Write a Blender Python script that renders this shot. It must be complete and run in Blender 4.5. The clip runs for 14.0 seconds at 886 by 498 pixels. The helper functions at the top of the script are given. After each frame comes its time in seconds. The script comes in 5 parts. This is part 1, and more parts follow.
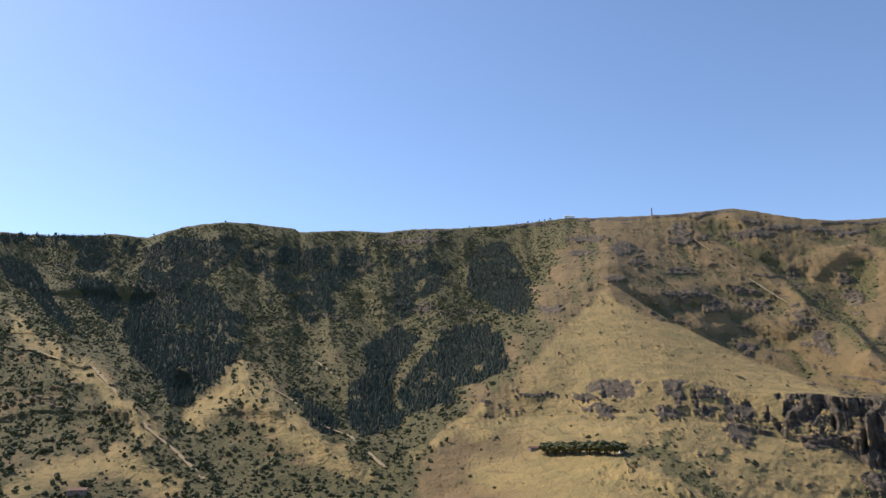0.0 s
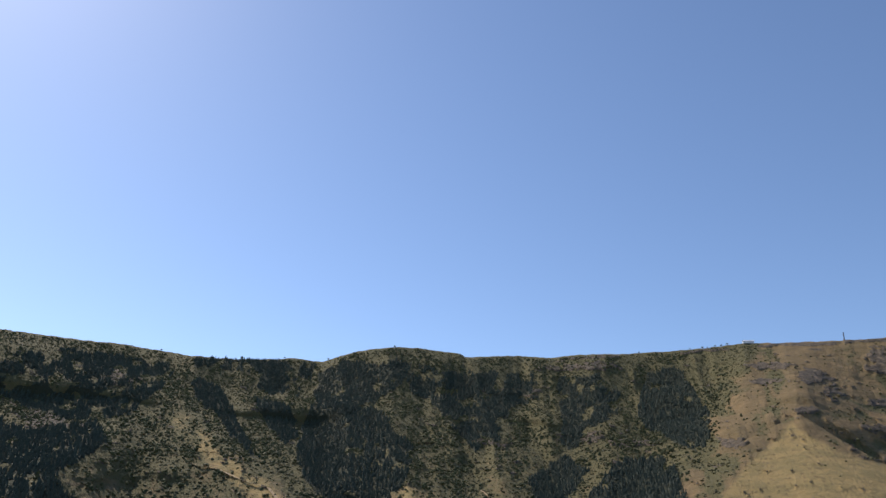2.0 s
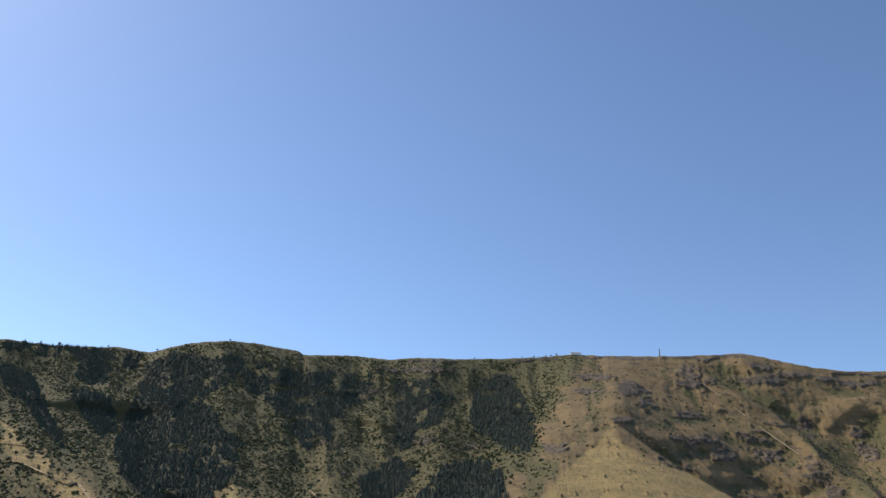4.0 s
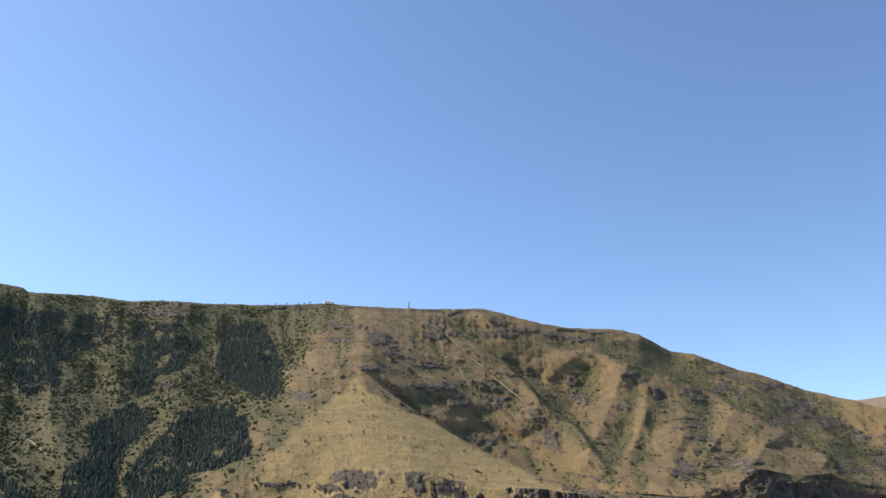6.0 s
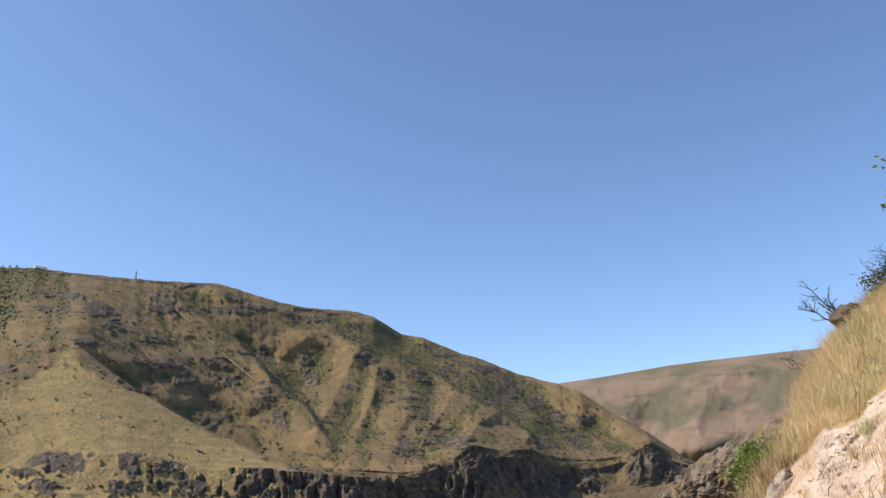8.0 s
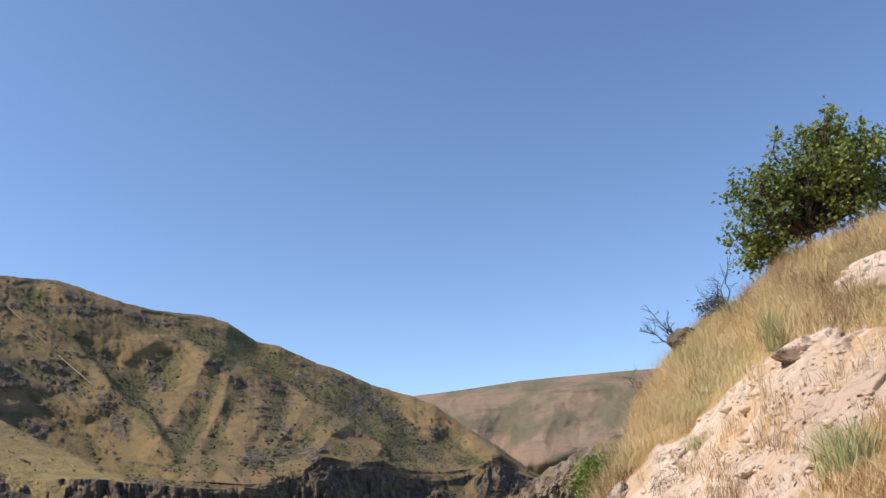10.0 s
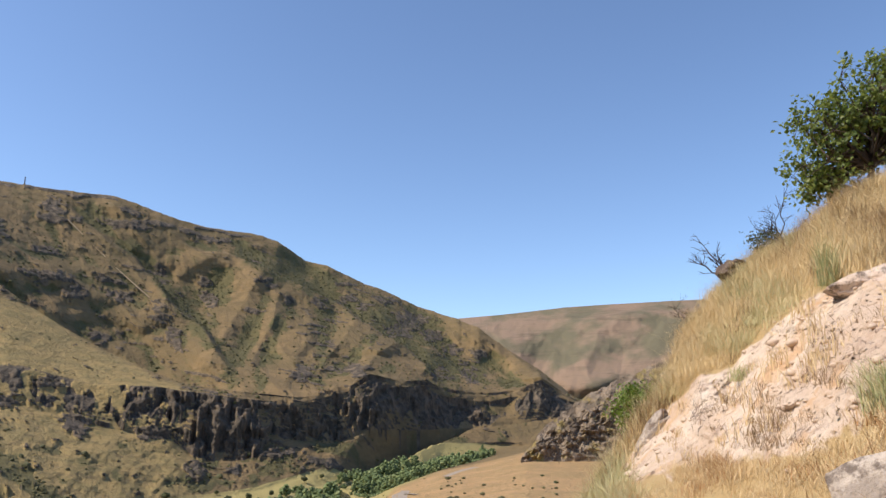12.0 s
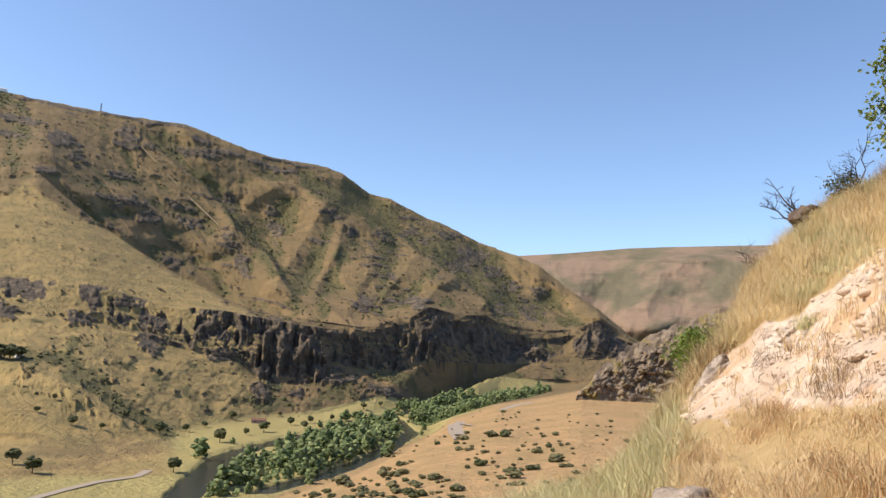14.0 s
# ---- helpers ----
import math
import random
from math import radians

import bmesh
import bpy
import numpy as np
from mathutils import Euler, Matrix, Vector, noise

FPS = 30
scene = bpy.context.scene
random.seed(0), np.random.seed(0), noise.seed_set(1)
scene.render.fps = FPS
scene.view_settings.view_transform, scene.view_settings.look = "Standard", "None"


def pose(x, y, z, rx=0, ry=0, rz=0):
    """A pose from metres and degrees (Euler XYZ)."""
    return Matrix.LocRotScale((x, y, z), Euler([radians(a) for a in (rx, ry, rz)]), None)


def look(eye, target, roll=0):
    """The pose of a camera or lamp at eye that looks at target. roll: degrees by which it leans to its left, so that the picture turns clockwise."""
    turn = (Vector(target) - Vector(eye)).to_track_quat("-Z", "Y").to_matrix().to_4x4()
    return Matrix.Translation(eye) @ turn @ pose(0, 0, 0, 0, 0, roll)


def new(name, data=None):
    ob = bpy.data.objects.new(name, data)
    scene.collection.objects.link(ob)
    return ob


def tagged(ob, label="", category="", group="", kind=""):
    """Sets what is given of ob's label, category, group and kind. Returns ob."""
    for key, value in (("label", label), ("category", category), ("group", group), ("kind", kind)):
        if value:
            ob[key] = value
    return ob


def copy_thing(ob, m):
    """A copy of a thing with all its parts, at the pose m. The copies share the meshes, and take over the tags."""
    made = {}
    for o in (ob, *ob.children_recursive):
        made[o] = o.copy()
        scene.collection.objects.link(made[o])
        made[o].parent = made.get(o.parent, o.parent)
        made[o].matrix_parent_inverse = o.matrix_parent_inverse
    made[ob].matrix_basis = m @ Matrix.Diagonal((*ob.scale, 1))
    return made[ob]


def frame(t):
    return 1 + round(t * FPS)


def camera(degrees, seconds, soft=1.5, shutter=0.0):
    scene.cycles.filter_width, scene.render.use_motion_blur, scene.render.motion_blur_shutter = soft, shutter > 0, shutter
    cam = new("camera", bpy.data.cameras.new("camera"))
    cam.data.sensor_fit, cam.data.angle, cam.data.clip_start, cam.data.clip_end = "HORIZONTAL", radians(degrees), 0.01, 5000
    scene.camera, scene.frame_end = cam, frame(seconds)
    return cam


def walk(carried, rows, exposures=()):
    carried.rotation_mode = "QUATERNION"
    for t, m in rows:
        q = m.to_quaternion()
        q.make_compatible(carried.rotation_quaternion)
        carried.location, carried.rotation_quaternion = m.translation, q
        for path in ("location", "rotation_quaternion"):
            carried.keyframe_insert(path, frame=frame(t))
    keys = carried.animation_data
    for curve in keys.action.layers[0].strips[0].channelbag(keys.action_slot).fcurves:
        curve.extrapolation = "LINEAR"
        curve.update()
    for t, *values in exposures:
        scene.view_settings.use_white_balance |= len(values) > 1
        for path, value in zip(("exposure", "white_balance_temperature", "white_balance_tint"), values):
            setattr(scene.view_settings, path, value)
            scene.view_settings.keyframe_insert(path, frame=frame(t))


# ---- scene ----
cam = camera(59.83, 14.0)

# seconds, heading (left is plus), tilt and lean of a camera that turns on the spot, in degrees
TURNS = [
    (0, -0.00, 12.95, -0.27),
    (0.5, 8.30, 13.85, 0.76),
    (1, 10.65, 16.74, 0.23),
    (1.5, 12.91, 19.51, 1.91),
    (2, 13.02, 21.91, 3.18),
    (2.2, 12.53, 22.55, 3.40),
    (4.3, -2.42, 22.37, 1.84),
    (4.5, -4.79, 21.72, 1.00),
    (5, -10.65, 20.29, 0.67),
    (5.5, -14.43, 19.46, 0.55),
    (6, -18.32, 19.26, 0.23),
    (6.5, -21.67, 19.04, -0.32),
    (7, -26.68, 18.72, -1.20),
    (7.5, -32.20, 18.31, -1.26),
    (8, -38.31, 17.52, -1.75),
    (8.5, -43.68, 17.76, -2.87),
    (9, -47.67, 17.20, -2.69),
    (9.2, -48.94, 17.70, -2.80),
    (11.3, -48.11, 17.94, -0.54),
    (11.5, -47.91, 17.21, -0.96),
    (12, -45.29, 12.45, 0.56),
    (12.5, -46.11, 11.41, 1.39),
    (13, -45.09, 8.12, 1.51),
    (13.5, -43.23, 7.82, 2.49),
    (14, -40.77, 7.53, 3.16),
]
walk(cam, [(t, pose(0, 0, 0, 90 + tilt, 0, turn) @ pose(0, 0, 0, 0, 0, lean)) for t, turn, tilt, lean in TURNS],
     exposures=[(0.0, 0.38, 6600, 12), (0.5, 0.08, 6500, 12), (1.0, -0.06, 6500, 12), (1.5, -0.22, 6500, 12), (2.0, 0.08, 6600, 12), (2.2, 0.12, 6600, 12), (4.5, 0.18, 6500, 10), (5.0, 0.3, 6500, 10), (6.0, 0.5, 6500, 10), (7.5, 0.55, 6500, 10), (8.0, 0.38, 6500, 11), (9.0, 0.34, 6500, 12), (11.5, 0.42, 6600, 12), (12.5, 0.5, 6800, 12), (13.0, 0.74, 7200, 13), (13.5, 0.8, 7200, 13), (14.0, 0.56, 6900, 12)])

# ---- light ----
SUN_AZ, SUN_EL = -58.0, 45.0     # degrees, azimuth to the right of the first heading


def aim(az, el):
    a, e = radians(az), radians(el)
    return Vector((math.sin(a) * math.cos(e), math.cos(a) * math.cos(e), math.sin(e)))


world = bpy.data.worlds.new("sky")
scene.world = world
world.use_nodes = True
wt = world.node_tree
sky = wt.nodes.new("ShaderNodeTexSky")
sky.sky_type, sky.sun_disc = "NISHITA", False
sky.sun_elevation, sky.sun_rotation = radians(SUN_EL), radians(SUN_AZ)
sky.altitude, sky.air_density, sky.dust_density, sky.ozone_density = 1400, 1.0, 1.0, 4.0
wt.nodes["Background"].inputs["Strength"].default_value = 0.15
wt.links.new(sky.outputs[0], wt.nodes["Background"].inputs[0])
sun = new("sun", bpy.data.lights.new("sun", "SUN"))
sun.data.energy, sun.data.angle, sun.data.color = 3.9, radians(0.5), (1.0, 0.91, 0.78)
sun.matrix_world = look(aim(SUN_AZ, SUN_EL) * 100, (0, 0, 0))

# ---- tools ----
def hash2(i, j, seed):
    n = (i.astype(np.int64) * 374761393 + j.astype(np.int64) * 668265263 + seed * 974634777) & 0x7FFFFFFF
    n = ((n ^ (n >> 13)) * 1274126177) & 0x7FFFFFFF
    return ((n ^ (n >> 16)) & 0xFFFF) / 65535.0


def vnoise(x, y, seed=0):
    i, j = np.floor(x), np.floor(y)
    u, v = x - i, y - j
    u, v = u * u * u * (u * (u * 6 - 15) + 10), v * v * v * (v * (v * 6 - 15) + 10)
    a, b = hash2(i, j, seed), hash2(i + 1, j, seed)
    c, d = hash2(i, j + 1, seed), hash2(i + 1, j + 1, seed)
    return (a * (1 - u) + b * u) * (1 - v) + (c * (1 - u) + d * u) * v - 0.5


def fbm(x, y, octaves=4, seed=0, gain=0.5):
    out, amp = 0, 1.0
    for k in range(octaves):
        out = out + amp * vnoise(x + 17.3 * k, y - 9.1 * k, seed + k)
        x, y, amp = x * 2.03, y * 2.03, amp * gain
    return out


def ridged(x, y, octaves=4, seed=0):
    out, amp = 0, 1.0
    for k in range(octaves):
        out = out + amp * (0.5 - 2 * np.abs(vnoise(x + 5.7 * k, y + 3.3 * k, seed + k)))
        x, y, amp = x * 2.1, y * 2.1, amp * 0.5
    return out


def ramp(a, b, x):
    t = np.clip((x - a) / (b - a), 0, 1)
    return t * t * (3 - 2 * t)


def curve(x, nodes, k=1):
    """Value at x of the line through the nodes (x, value, ...)."""
    n = np.array(nodes, dtype=float)
    return np.interp(x, n[:, 0], n[:, k])


def line_distance(x, y, pts):
    """Distance to a broken line and how far along it (0 to 1) the nearest place is."""
    best, along = np.full(np.shape(x), 1e9), np.zeros(np.shape(x))
    for k in range(len(pts) - 1):
        (ax, ay), (bx, by) = pts[k], pts[k + 1]
        dx, dy = bx - ax, by - ay
        t = np.clip(((x - ax) * dx + (y - ay) * dy) / (dx * dx + dy * dy), 0, 1)
        d = np.hypot(x - ax - t * dx, y - ay - t * dy)
        near = d < best
        best, along = np.where(near, d, best), np.where(near, (k + t) / (len(pts) - 1), along)
    return best, along


def inside(x, y, pts):
    """True within a closed outline."""
    res = np.zeros(np.shape(x), bool)
    for k in range(len(pts)):
        (ax, ay), (bx, by) = pts[k - 1], pts[k]
        if ay != by:
            res ^= ((ay > y) != (by > y)) & (x < (bx - ax) * (y - ay) / (by - ay) + ax)
    return res


def mesh_of(name, verts, faces, smooth=True):
    """A mesh from vertex and face arrays (all faces with the same number of corners)."""
    verts, faces = np.asarray(verts, np.float32), np.asarray(faces, np.int32)
    me = bpy.data.meshes.new(name)
    me.vertices.add(len(verts))
    me.vertices.foreach_set("co", verts.ravel())
    n, k = faces.shape
    me.loops.add(n * k)
    me.loops.foreach_set("vertex_index", faces.ravel())
    me.polygons.add(n)
    me.polygons.foreach_set("loop_start", np.arange(0, n * k, k, dtype=np.int32))
    me.polygons.foreach_set("use_smooth", np.full(n, smooth))
    me.update(calc_edges=True)
    me.validate()
    return me


def grid_faces(rows, cols, wrap=False):
    i = np.arange(rows * cols).reshape(rows, cols)
    if wrap:
        i = np.concatenate([i, i[:, :1]], 1)
    return np.stack([i[:-1, :-1], i[:-1, 1:], i[1:, 1:], i[1:, :-1]], -1).reshape(-1, 4)


def put_values(me, name, values):
    at = me.attributes.new(name, "FLOAT", "POINT")
    at.data.foreach_set("value", np.asarray(values, np.float32).ravel())


class Mat:
    """Short hand for a node material."""

    def __init__(self, name, rough=0.9):
        self.m = bpy.data.materials.new(name)
        self.m.use_nodes = True
        self.t = self.m.node_tree
        self.b = self.t.nodes["Principled BSDF"]
        self.b.inputs["Roughness"].default_value = rough
        self.b.inputs["Specular IOR Level"].default_value = 0.25
        self.pos = self.t.nodes.new("ShaderNodeNewGeometry").outputs["Position"]

    def node(self, kind, **inputs):
        n = self.t.nodes.new("ShaderNode" + kind)
        for k, v in inputs.items():
            self.set(n.inputs[k], v)
        return n

    def set(self, socket, v):
        if isinstance(v, bpy.types.NodeSocket):
            self.t.links.new(v, socket)
        else:
            socket.default_value = v

    def noise(self, scale, detail=4, rough=0.6, stretch=None):
        n = self.node("TexNoise", Scale=scale, Detail=detail, Roughness=rough)
        v = self.pos
        if stretch:
            p = self.node("VectorMath", )
            p.operation = "MULTIPLY"
            self.set(p.inputs[0], v)
            p.inputs[1].default_value = stretch
            v = p.outputs[0]
        self.set(n.inputs["Vector"], v)
        return n.outputs["Fac"]

    def math(self, op, a, b=0.0, clamp=False):
        n = self.node("Math")
        n.operation, n.use_clamp = op, clamp
        self.set(n.inputs[0], a)
        self.set(n.inputs[1], b)
        return n.outputs[0]

    def step(self, v, lo, hi):
        n = self.node("MapRange")
        n.interpolation_type = "SMOOTHSTEP"
        self.set(n.inputs["Value"], v)
        n.inputs["From Min"].default_value, n.inputs["From Max"].default_value = lo, hi
        return n.outputs[0]

    def mix(self, fac, a, b):
        n = self.node("Mix")
        n.data_type = "RGBA"
        self.set(n.inputs[0], fac)
        for s, v in ((n.inputs[6], a), (n.inputs[7], b)):
            self.set(s, (*v, 1) if isinstance(v, tuple) else v)
        return n.outputs[2]

    def attr(self, name):
        n = self.node("Attribute")
        n.attribute_name = name
        return n.outputs["Fac"]

    def done(self, colour, bump=None, distance=0.1, strength=0.6):
        self.set(self.b.inputs["Base Color"], (*colour, 1) if isinstance(colour, tuple) else colour)
        if bump is not None:
            n = self.node("Bump", Height=bump, Distance=distance, Strength=strength)
            self.set(self.b.inputs["Normal"], n.outputs[0])
        return self.m

# ---- the ground: valley floor, opposite mountain, plateau and far hills, one sheet ----
FLOOR = -75.0    # the river's level below the eye
SKYLINE = [(-60, 12.3), (-43.2, 12.35), (-41, 12.37), (-35.5, 12.57), (-30.9, 12.41), (-27.7, 12.5), (-24.9, 12.84), (-23.7, 13.05),
           (-21.6, 12.95), (-20.4, 13.45), (-18.75, 14.0), (-16.4, 14.44), (-14.5, 14.46), (-11.25, 14.22), (-10.9, 14.0), (-7, 14.25),
           (-4.4, 14.15), (-2.95, 14.37), (2, 14.52), (6.4, 14.75), (9.1, 14.98), (15.7, 14.82), (18.8, 14.8), (21.4, 14.83),
           (24.1, 14.12), (25.8, 13.65), (28, 13.25), (31.5, 13.0), (32.8, 12.62), (35, 11.3), (36.6, 10.98), (39.4, 9.76),
           (41, 9.28), (43.4, 8.16), (46.3, 7.3), (48, 6.6), (50.2, 5.0), (52.4, 3.6), (54, 2.4), (54.9, 1.6), (58, 0.6), (75, 0.5)]
# contours, near to far: azimuth, elevation angle, distance
C_NEAR = [(-75, -12, 330), (22, -12, 345), (28, -12, 300), (34, -12, 210), (75, -12, 190)]
C_FIELD = [(-75, -8.5, 480), (12, -8.5, 480), (22, -11, 385), (26, -11.5, 365), (29.6, -10.74, 392), (35.8, -8.27, 505), (40.5, -5.48, 700), (42.1, -4.79, 760), (45.4, -3.6, 860), (48.2, -3.02, 930), (51.4, -2.22, 980), (75, -2, 1000)]
C_BANK = [(-75, -7.0, 600), (12, -7.0, 590), (17, -8.0, 525), (22, -9.9, 430), (26, -9.9, 430), (29.6, -9.6, 444), (35.8, -7.9, 541), (40.5, -5.2, 820), (45.4, -3.2, 1150), (51.4, -2.1, 1250), (75, -1.9, 1300)]
C_FOOT = [(-75, -5, 760), (0, -5, 740), (12, -5.05, 610), (17, -7.1, 570), (21.6, -6.74, 635), (26.8, -5.66, 757), (32.3, -5.07, 845), (37.9, -3.4, 1010), (44, -1.7, 1180), (50, -1.85, 1400), (75, -1.8, 1450)]
C_BASE = [(-75, 0.8, 985), (-20, 0.7, 985), (0, 0.6, 980), (6, 0.6, 950), (11.2, 0.83, 889), (15.5, 0.94, 909), (19.5, 0.05, 919), (21.4, -0.62, 919), (26.4, -1.54, 934), (28.5, -3.04, 929), (32.1, -2.88, 964), (33.2, -1.5, 1014), (37.8, -1.78, 1124), (40.2, -0.82, 1184), (43.1, -0.87, 1284), (47.3, -0.64, 1434), (51.3, -0.2, 1544), (54.5, 0.3, 1634), (58, -1, 1700), (75, -1, 1700)]
C_TOP = [(-75, 2.2, 1075), (-20, 2.1, 1075), (0, 2.0, 1070), (6, 2.4, 1030), (11, 2.99, 988), (14.3, 2.92, 968), (17, 2.96, 978), (19.3, 2.37, 983), (21.5, 1.94, 983), (25, 1.98, 993), (28.1, 1.58, 1003), (31.8, 1.18, 1028), (35.1, 0.96, 1103), (37.6, 1.1, 1183), (40, 2.8, 1243), (42.2, 2.19, 1318), (44.2, 2.4, 1388), (46, 0.9, 1458), (50, 1.0, 1588), (52.5, 2.5, 1638), (54.5, 1.2, 1708), (58, 0, 1750), (75, 0, 1750)]
C_CREST = [(-75, 6, 1350), (-20, 6, 1330), (0, 6, 1310), (6.4, 7, 1330), (9, 8.6, 1370), (12.4, 10.2, 1410), (14.75, 8.44, 1330), (17, 6.94, 1280), (19.2, 5.67, 1235), (22, 4.21, 1185), (24.7, 3.06, 1130), (27, 2.2, 1085), (29.5, 1.9, 1060), (33, 1.6, 1080), (35.1, 1.4, 1120), (37.6, 1.6, 1200), (40, 3.2, 1260), (42.2, 2.7, 1340), (44.2, 2.8, 1410), (46, 1.8, 1490), (50, 1.7, 1620), (52.5, 2.9, 1680), (54.5, 1.6, 1740), (58, 0.3, 1800), (75, 0.3, 1800)]
GAP = [(-75, 2), (12, 2), (14.75, 60), (17, 110), (19.2, 140), (22, 170), (25, 180), (27, 150), (29.5, 80), (33, 30), (36, 4), (75, 4)]
R_SKY = [(-75, 1950), (0, 2030), (22, 2080), (30, 2180), (36, 2240), (44, 2240), (50, 2080), (54, 1900), (58, 1860), (75, 1850)]
FAR_TOP = [(-75, 4.5), (40, 4.5), (44, 6.6), (46.5, 7.3), (49.8, 7.6), (54.4, 8.1), (57.2, 8.25), (62, 8.4), (75, 8.5)]

# crest lines that run down the slope (azimuth, elevation), height in metres, width of the left and right flanks in degrees
RIDGES = [
    ([(-16.4, 14.3), (-16, 10), (-15.8, 6.9), (-14.5, 4.2), (-12.4, 1.4), (-9.1, -1.0), (-3.9, -4.1)], 130, 6.0, 6.0),
    ([(-43, 12.2), (-40.8, 10.6), (-36, 9.9), (-31.5, 9.2), (-28, 6.4), (-24.6, 4.1), (-21, 0.5), (-19, -4)], 125, 6.5, 5.5),
    ([(-30.5, 12), (-31.5, 9.2), (-35, 6.4), (-38, 3.6), (-40, 0)], 100, 4.5, 4.5),
    ([(-27.5, 12.3), (-26.6, 10), (-25.6, 7.4)], 55, 3.0, 3.0),
    ([(-10.5, 13.8), (-9.5, 10.5), (-8.5, 7.5), (-7.5, 4.5), (-5.6, 1.5), (-5.4, -0.5)], 70, 3.4, 3.4),
    ([(-1, 13.8), (-1, 11), (0.2, 8), (-0.4, 5.5), (-1.4, 3.2)], 62, 3.2, 3.2),
    ([(12.8, 11.8), (12.0, 9.9), (9, 7.4), (6.4, 4.6), (3.5, 2.6), (1.4, 0.6), (-0.6, -1.4), (-1, -5)], 120, 5.5, 12),
    ([(12.6, 13.8), (12.3, 11.6), (12.0, 9.8)], 70, 6, 9),
    ([(17.4, 14.6), (19.2, 12.9), (21.8, 11.1), (24.3, 9.3), (26.4, 7.2), (28.1, 6.0), (29.8, 3.6)], 70, 5.5, 5.5),
    ([(25.0, 13.2), (25.9, 12.2), (28.5, 11.5), (31.9, 10.6), (34.8, 9.5), (36.8, 8.6), (39.2, 6.9), (41.6, 5.5), (43.8, 4.2), (45.6, 2.0)], 95, 8, 8),
    ([(40.6, 9.4), (42.6, 7.4), (44.0, 5.6), (45.8, 4.3), (48.3, 2.3), (50.3, 1.1)], 75, 2.6, 2.6),
    ([(46.3, 7.2), (49, 5), (52, 3), (53.4, 0.5)], 70, 2.6, 2.4),
]
# lesser ribs on the flanks of the ridges
RIBS = [
    ([(13.4, 13.4), (14.4, 11.8), (17.3, 10.2), (21.4, 8.6), (25.2, 6.4), (27.0, 4.4)], 11, 2.4, 2.0),
    ([(18.2, 6.6), (17.6, 6.2), (16.5, 4.9), (15.5, 3.7)], 26, 2.6, 2.6),
    ([(28.4, 11.4), (26.8, 10.1), (25.6, 8.4), (25.2, 7.2)], 20, 1.8, 2.4),
    ([(31.9, 10.4), (30.1, 7.6), (29.3, 5.6), (28.5, 3.6)], 30, 2.0, 1.8),
    ([(34.8, 9.3), (35.5, 6.7), (34.6, 3.5), (33.7, 2.0)], 34, 2.2, 1.6),
    ([(33.2, 8.6), (32.8, 6.6), (31.6, 4.2)], 20, 1.1, 0.9),
    ([(38.8, 7.2), (37.9, 5.8), (36.6, 3.4)], 34, 1.5, 1.4),
    ([(41.4, 5.4), (40.4, 4.2), (39.6, 2.8)], 26, 1.2, 1.2),
    ([(44.0, 4.0), (42.9, 3.0), (42.2, 2.2)], 18, 0.9, 0.9),
    ([(21.6, 14.0), (23.4, 12.0), (24.6, 10.6)], 22, 1.5, 1.5),
    ([(37.0, 10.6), (38.8, 9.0), (40.6, 7.4)], 26, 1.4, 1.8),
    ([(9.6, 13.6), (9.0, 11.4), (8.2, 9.4)], 26, 2.0, 1.6),
    ([(-12.8, 13.4), (-12.4, 10.4), (-11.2, 7.4)], 30, 1.6, 1.8), ([(-5.2, 13.4), (-4.6, 10.6), (-4.0, 8)], 28, 1.6, 1.6), ([(-20.2, 12.4), (-19.4, 8.6), (-19, 4)], 34, 1.8, 2.0),
]
FAR_RIDGES = [([(58.5, 8.3), (54.3, 6.5), (52.0, 5.9), (48.9, 4.7)], 2.2, 120), ([(59.6, 8.2), (56.8, 6.4), (55.6, 3.5)], 1.6, 130), ([(62.5, 8.4), (61.4, 6.3), (59.1, 4.0), (55.4, 1.7)], 2.4, 190), ([(47, 7.2), (48.6, 6.6), (50.6, 5.0)], 1.2, 60), ([(66, 8.4), (64, 5), (62, 2)], 2.4, 160)]

fine = np.arange(-47.0, 66.0, 0.08)
coarse = np.concatenate([np.arange(66.0, 80.0, 0.5), np.arange(80.0, 300.0, 6.0), np.arange(300.0, 313.0, 0.8)])
AZ = np.concatenate([fine, coarse])


def contour(nodes):
    az = np.where(AZ > 180, AZ - 360, AZ)
    el, r = curve(az, nodes, 1), curve(az, nodes, 2)
    k = np.hanning(9) / np.hanning(9).sum()
    el = np.concatenate([el[:4], np.convolve(el, k, "valid"), el[-4:]])
    r = np.concatenate([r[:4], np.convolve(r, k, "valid"), r[-4:]])
    return r, r * np.tan(np.radians(el))


